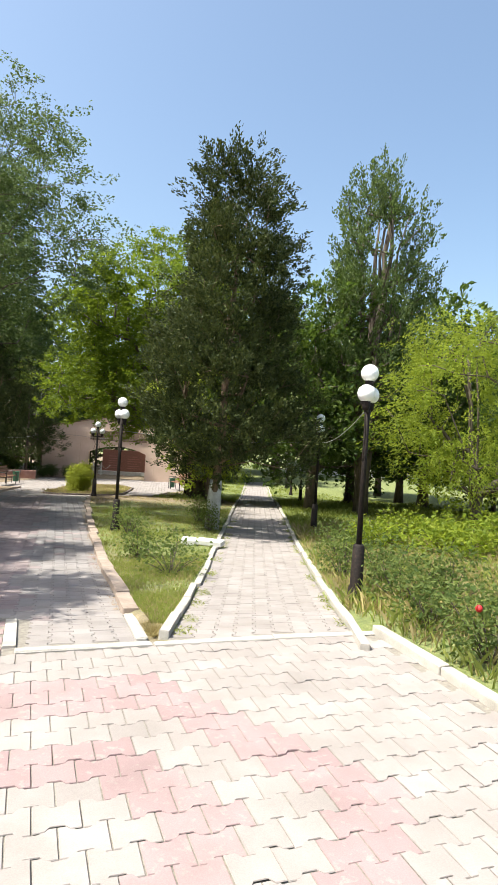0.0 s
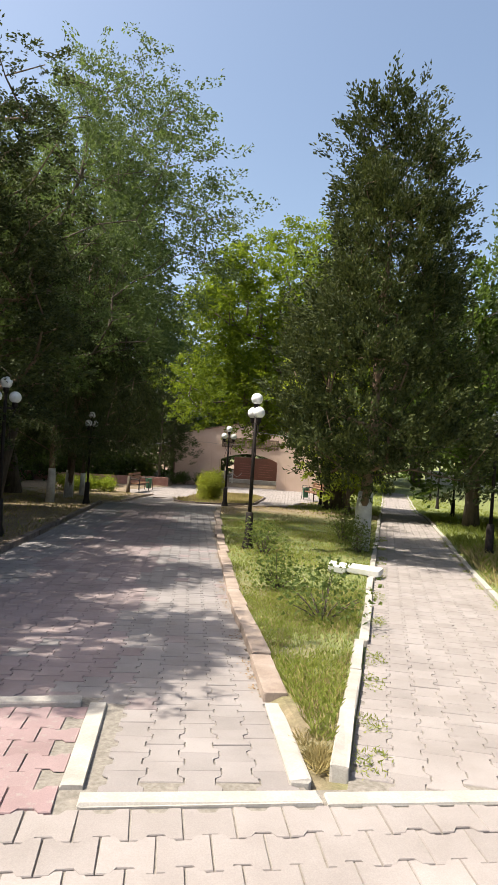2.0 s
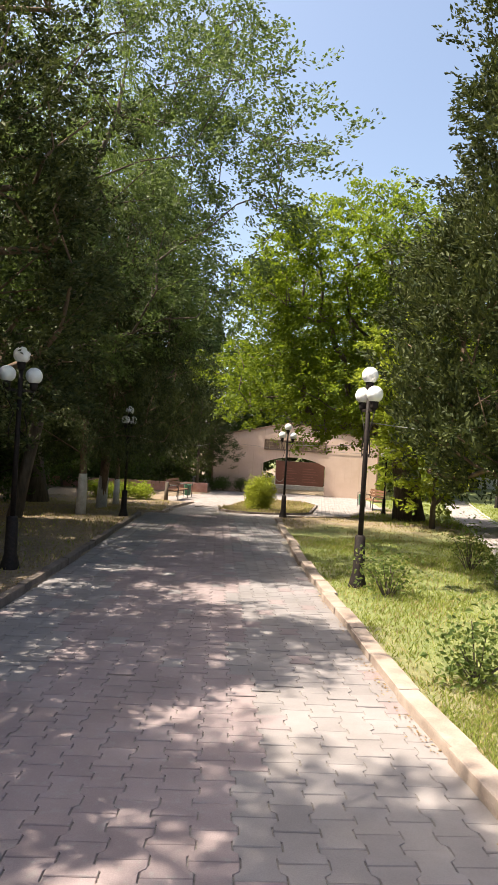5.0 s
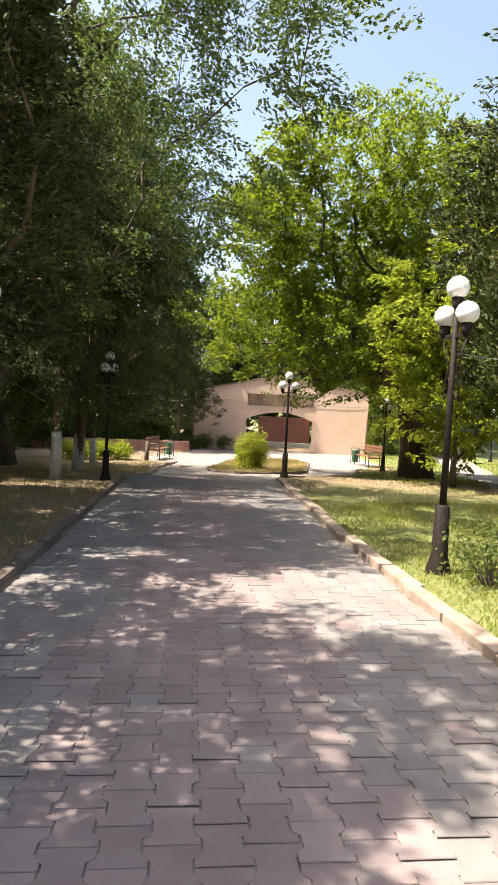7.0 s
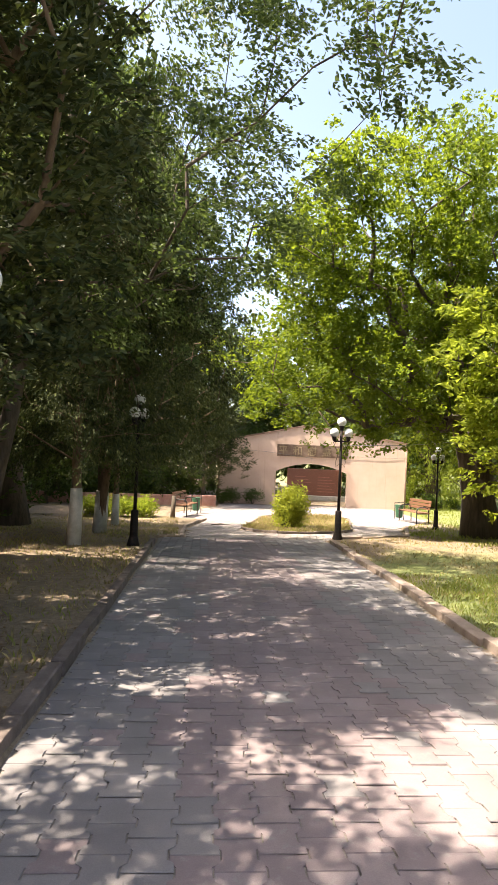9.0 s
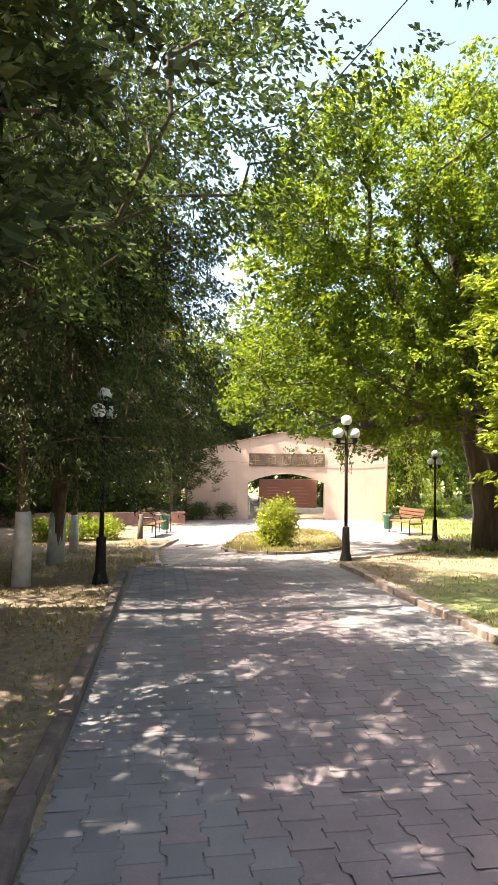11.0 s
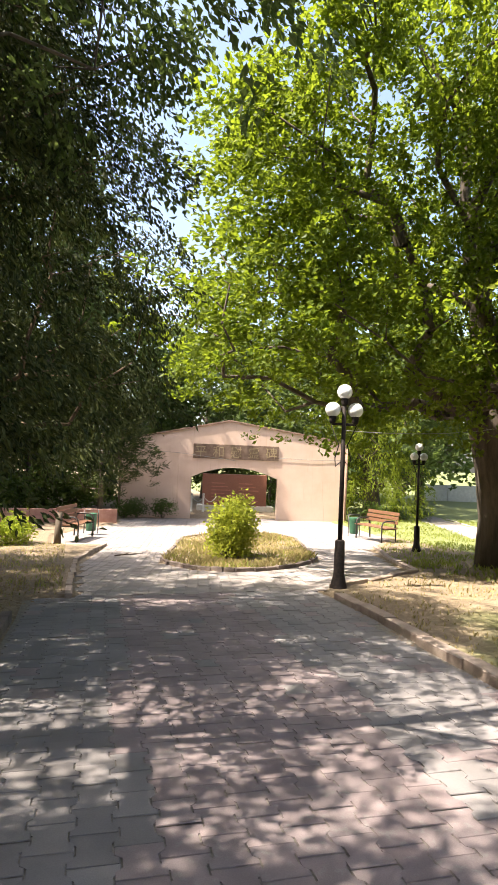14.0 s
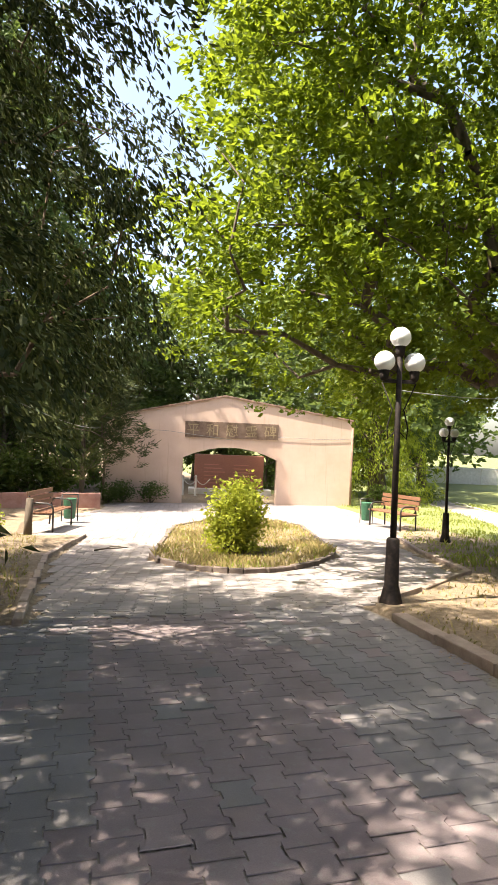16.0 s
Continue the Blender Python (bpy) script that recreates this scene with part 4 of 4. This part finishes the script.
# ---- shrubs ----
def bush(x, y, h, r, leaf, seed, label, zlo=0.3, per=90, clumps=16, length=0.06, width=0.035, flowers=0, name="rose_bush", sigma=0.11):
    rng = np.random.RandomState(seed)
    root = new(name)
    root.location = (x, y, float(low(y)) + 0.035)
    C = []
    bm = bmesh.new()
    for k in range(clumps):
        a, q = rng.uniform(0, math.tau), math.sqrt(rng.uniform(0.02, 1))
        z = h * rng.uniform(zlo, 1.0) * (1 - 0.25 * q)
        c = (r * q * math.cos(a), r * q * math.sin(a), z)
        C.append(c)
        tube(bm, [(c[0] * 0.12, c[1] * 0.12, -0.03), (c[0] * 0.55, c[1] * 0.55, z * 0.55), c], [0.009, 0.006, 0.004], 4, cap=False)
    part("branchwork", bm, BARK, root)
    v, t = leaf_cloud(rng, np.array(C), per, (sigma, sigma, sigma * 1.1), length, width, 0.0, 0.6)
    v[:, 2] = np.maximum(v[:, 2], 0.02)
    fast_mesh("leaves", v, t, leaf, root)
    for k in range(flowers):
        c = C[rng.randint(len(C))]
        bm = bmesh.new()
        ball(bm, (c[0] + 0.05, c[1], c[2] + 0.08), 0.028, 8, 6)
        part("flower", bm, PETAL, root, "red rose")
    return tagged(root, label, "bush")


for i, (x, y, h, r) in enumerate(((1.73, 9.45, 0.5, 0.24), (1.89, 7.90, 0.55, 0.42), (2.04, 12.33, 0.5, 0.3), (4.12, 14.56, 0.85, 0.32), (3.95, 13.0, 0.6, 0.3))):
    bush(x, y, h, r, ROSE, 100 + i, "straggly green rose bush on the triangular lawn", clumps=16, per=38, length=0.055, width=0.036)
for i, (x, y, h, r) in enumerate(((4.1, 6.2, 0.75, 0.38), (3.75, 5.3, 0.6, 0.35), (3.45, 4.4, 0.5, 0.3), (3.4, 3.6, 0.6, 0.35), (4.25, 7.4, 0.6, 0.3), (4.3, 5.2, 0.6, 0.4), (4.9, 8.6, 0.7, 0.35), (3.9, 3.9, 0.55, 0.35))):
    bush(x, y, h, r, ROSE, 120 + i, "straggly rose bush among grass beside the plaza", clumps=14, per=45, flowers=1 if i == 3 else 0)
for i, (x, y, h, r) in enumerate(((7.4, 9.2, 0.75, 0.7), (8.3, 9.6, 0.8, 0.7), (9.2, 9.5, 0.85, 0.8), (8.0, 11.0, 0.7, 0.8), (10.3, 9.4, 0.9, 0.8), (9.6, 8.6, 0.8, 0.7), (6.6, 10.4, 0.5, 0.5), (11.3, 10.4, 0.8, 0.9))):
    bush(x, y, h * 0.8, r, LIME, 140 + i, "clump of tall green weeds in the meadow", clumps=22, per=45, length=0.1, width=0.07, name="weed_clump", sigma=0.15)
bush(2.45, 28.6, 1.4, 0.32, SHRUB, 160, "bright yellow-green shrub in the planted island", zlo=0.08, clumps=60, per=65, length=0.085, width=0.05, name="island_shrub", sigma=0.13)
bush(2.12, 28.15, 1.3, 0.3, SHRUB, 161, "lower bright shrub in the planted island", zlo=0.08, clumps=46, per=85, length=0.085, width=0.05, name="island_shrub", sigma=0.13)
for i, (x, y) in enumerate(((-3.3, 31.2), (-2.6, 31.5), (-4.2, 31.0))):
    bush(x, y, 0.65, 0.5, LIME, 170 + i, "low lime-green bush behind the verge trees", clumps=26, per=80, length=0.09, width=0.05, name="low_bush", sigma=0.14)
for i, (x, y) in enumerate(((1.5, 40.6), (2.5, 40.4), (0.9, 40.2), (12.0, 40.0), (13.5, 40.5), (15.0, 41))):
    bush(x, y, 0.7, 0.45, ASH, 180 + i, "weedy growth at the foot of the wall", clumps=14, per=60, length=0.1, width=0.05, name="weed_clump", sigma=0.14)


# ---- cables ----
def cable(pts, sag, label, mat=CABLE_PALE, r=0.006):
    a, b = Vector(pts[0]), Vector(pts[1])
    bm = bmesh.new()
    line = [a.lerp(b, f) - Vector((0, 0, sag * 4 * f * (1 - f))) for f in np.linspace(0, 1, 16)]
    tube(bm, line, [r] * 16, 5)
    return tagged(part("overhead_cable", bm, mat, None), label, "cable")


cable(((1.88, 12.95, 1.55), (6.48, 12.85, 1.6)), 0.12, "thin pale cable strung between park lamps")
cable(((6.48, 12.85, 1.6), (3.62, 6.05, 2.0)), 0.15, "thin pale cable strung between park lamps")
cable(((2.48, 23.25, 1.15), (7.4, 25.6, 1.6)), 0.1, "thin pale cable from lamp to maple")
cable(((-2.08, 20.95, 1.2), (0.9, 41.4, 1.0)), 0.3, "thin pale cable running to the memorial wall")


# ---- grass ----
def grass(name, label, n, area, keep, mat, h, seed, wide=0.008):
    rng = np.random.RandomState(seed)
    x0, x1, y0, y1 = area
    x, y = rng.uniform(x0, x1, n), rng.uniform(y0, y1, n)
    tuft = np.sin(x * 3.1 + 1.3 * np.sin(y * 2.3)) * np.sin(y * 2.7 + seed) + rng.normal(0, 0.5, n)
    ok = keep(x, y) & ~paved(x, y) & (tuft > -0.35)
    x, y = x[ok], y[ok]
    k = len(x)
    z = low(y) + 0.028
    H = h * rng.uniform(0.4, 1.5, k) * (0.75 + 0.4 * np.sin(x * 1.9) * np.sin(y * 1.4))
    a = rng.uniform(0, math.tau, k)
    bend = rng.uniform(0.2, 0.9, k) * H
    w = wide * rng.uniform(0.6, 1.5, k)
    dx, dy = np.cos(a), np.sin(a)
    v = np.empty((k, 4, 3))
    v[:, 0] = np.stack([x - dy * w, y + dx * w, z], 1)
    v[:, 1] = np.stack([x + dy * w, y - dx * w, z], 1)
    v[:, 2] = np.stack([x + dx * bend * 0.35 + dy * w * 0.7, y + dy * bend * 0.35 - dx * w * 0.7, z + H * 0.62], 1)
    v[:, 3] = np.stack([x + dx * bend, y + dy * bend, z + H], 1)
    base = np.arange(k)[:, None] * 4
    tris = np.concatenate([base + [0, 1, 2], base + [0, 2, 3]], axis=1).reshape(-1, 3)
    return tagged(fast_mesh(name, v.reshape(-1, 3), tris, mat), label, "grass", kind="stuff")


def tri_lawn(x, y):
    s, w = side_coords(x, y)
    return (x > right_edge(y) + 0.14) & (w < -0.1) & (y > 4.75)


def right_side(x, y):
    s, w = side_coords(x, y)
    return (w > SIDE_W + 0.1) & (x > 3.05)


grass("lawn_grass", "short green lawn grass between the walks", 90000, (1.0, 7.0, 4.7, 18.0), tri_lawn, GRASS, 0.055, 1, 0.0045)
grass("lawn_straw", "dry straw blades in the lawn", 40000, (1.0, 7.0, 4.7, 18.0), tri_lawn, DRYGRASS, 0.05, 2, 0.004)
grass("shaded_lawn", "sparse dry lawn grass under the maple", 9000, (2.0, 10.0, 17.5, 24.5), tri_lawn, DRYGRASS, 0.05, 11, 0.009)
grass("meadow_grass", "tall green meadow grass beside the side walk", 80000, (3.0, 16.0, 1.5, 22.0), right_side, GRASS, 0.17, 3, 0.007)
grass("meadow_straw", "dry straw blades in the meadow", 50000, (3.0, 10.0, 1.5, 14.0), right_side, DRYGRASS, 0.16, 4, 0.005)
grass("verge_straw", "sparse dry straw on the shaded verge", 32000, (-7.5, -1.2, 6.0, 31.5), lambda x, y: x < np.where(y < 22.5, left_edge(y) - 0.15, -1.25), DRYGRASS, 0.06, 5)
grass("verge_green", "thin green grass on the shaded verge", 9000, (-7.5, -1.2, 6.0, 31.5), lambda x, y: x < np.where(y < 22.5, left_edge(y) - 0.15, -1.25), GRASS, 0.06, 6)
grass("island_grass", "sunlit yellowish grass on the planted island", 34000, (-1.0, 7.5, 25.5, 35.0), lambda x, y: island(x, y) > 0.06, DRYGRASS, 0.13, 7, 0.008)
grass("island_green", "green blades on the planted island", 12000, (-1.0, 7.5, 25.5, 35.0), lambda x, y: island(x, y) > 0.06, GRASS, 0.1, 8, 0.009)
grass("far_lawn", "sunlit lawn beyond the bench", 26000, (5.0, 17.0, 22.0, 40.0), lambda x, y: (x > np.where(y > 23, fore_right(np.maximum(y, 23.3)) + 0.2, 4.5)), GRASS, 0.1, 9, 0.012)


# weeds in the joints at the foot of the side walk's kerb, and a fallen twig on the forecourt
def joint_weeds(x, y):
    s, w = side_coords(x, y)
    return ((w > 0.02) & (w < 0.16) | (w > SIDE_W - 0.1) & (w < SIDE_W)) & (np.sin(s * 4.0) + np.sin(s * 9.1) > 0.3) & (y > 4.7)


rng = np.random.RandomState(12)
xs, ys = rng.uniform(1.0, 8.0, 60000), rng.uniform(4.7, 16.0, 60000)
ok = joint_weeds(xs, ys)
pts = np.stack([xs[ok], ys[ok], low(ys[ok]) + 0.005], 1)
v, t = leaf_cloud(rng, pts, 3, (0.02, 0.02, 0.012), 0.032, 0.009, 0.0, 0.2, 0.6)
v[:, 2] = np.maximum(v[:, 2], np.repeat(pts[:, 2], 12))
tagged(fast_mesh("joint_weeds", v, t, GRASS), "small green weeds growing in the side walk's joints", "weeds", kind="stuff")
bm = bmesh.new()
tube(bm, [(0, 0, 0.02), (0.25, 0.05, 0.03), (0.5, -0.02, 0.03), (0.72, 0.06, 0.02)], [0.016, 0.015, 0.012, 0.006], 6)
tube(bm, [(0.25, 0.05, 0.03), (0.4, 0.16, 0.04), (0.62, 0.18, 0.02)], [0.011, 0.009, 0.005], 6)
twig = part("fallen_branch", bm, BARK, None)
twig.matrix_basis = pose(-0.2, 29.0, float(low(29.0)) + 0.004, -2, 0, 20)
tagged(twig, "dry fallen branch lying on the sunlit forecourt", "branch")
grass("near_lawn", "short sunlit lawn grass in the fork of the walks", 60000, (1.0, 3.4, 4.75, 9.5), tri_lawn, GRASS, 0.045, 14, 0.004)
grass("near_straw", "bleached straw in the fork of the walks", 30000, (1.0, 3.4, 4.75, 9.5), tri_lawn, DRYGRASS, 0.042, 15, 0.0035)

boundary = new("boundary_wall")
tagged(boundary, "low white boundary wall far across the lawn", "wall", kind="structure")
for i in range(6):
    bm = bmesh.new()
    box(bm, i * 2.5, i * 2.5 + 2.46, -0.12, 0.12, -0.2, 1.35, 0.02)
    part("wall_panel", bm, STONE_WHITE, boundary)
boundary.matrix_basis = pose(25.5, 58.0, -2.0, 0, 0, -18)

for i, (x, y) in enumerate(((-1.6, 39.6), (-3.6, 39.4), (-5.8, 39.0), (-8.2, 38.8), (-10.6, 38.6), (-13.0, 38.4), (-12.6, 33.0), (-12.2, 25.0))):
    bush(x, y, 1.9, 1.35, ASH, 200 + i, "dense dark undergrowth bush beneath the trees", clumps=44, per=60, length=0.2, width=0.12, name="undergrowth_bush", sigma=0.3)

rng = np.random.RandomState(31)
xs, ys = rng.uniform(0.98, 1.4, 2600), rng.uniform(4.75, 5.15, 2600)
ok = (xs > 1.02) & (side_coords(xs, ys)[1] < -0.12)
tuft = np.stack([xs[ok], ys[ok], low(ys[ok]) - 0.005], 1)
v, t = leaf_cloud(rng, tuft, 2, (0.012, 0.012, 0.005), 0.07, 0.007, 0.0, 0.2, 0.9)
tagged(fast_mesh("fork_straw", v, t, DRYGRASS), "dry straw at the tip of the lawn", "grass", kind="stuff")


# dry leaves: over the shaded verge, and swept along the foot of the right kerb
def leaf_litter(name, label, pts, seed, size=0.045):
    r = np.random.RandomState(seed)
    v, t = leaf_cloud(r, pts, 1, (0.01, 0.01, 0.003), size, size * 0.6, 0.0, 4.0, 0.0)
    floor_z = np.repeat(pts[:, 2], 4)
    v[:, 2] = floor_z + np.clip((v[:, 2] - floor_z) * 0.35, 0.002, 0.02)
    return tagged(fast_mesh(name, v, t, LITTER), label, "leaf litter", kind="stuff")


rng = np.random.RandomState(41)
xs, ys = rng.uniform(-7.0, -1.2, 26000), rng.uniform(6.2, 31.0, 26000)
ok = (xs < np.where(ys < 22.5, left_edge(ys) - 0.14, -1.3)) & (np.sin(xs * 2.1 + ys) + np.sin(ys * 1.7 - xs) + rng.normal(0, 0.8, 26000) > -0.2)
leaf_litter("verge_litter", "dry brown leaves strewn over the shaded verge", np.stack([xs[ok], ys[ok], low(ys[ok]) + 0.045], 1), 42)
ys = rng.uniform(5.8, 22.4, 1500)
xs = right_edge(ys) - 0.03 - np.abs(rng.normal(0, 0.04, 1500))
ok = np.sin(ys * 2.2) + np.sin(ys * 5.3) + rng.normal(0, 0.5, 1500) > 0.2
leaf_litter("kerb_litter", "dry brown leaves gathered along the kerb", np.stack([xs[ok], ys[ok], low(ys[ok]) + 0.004], 1), 43, 0.024)
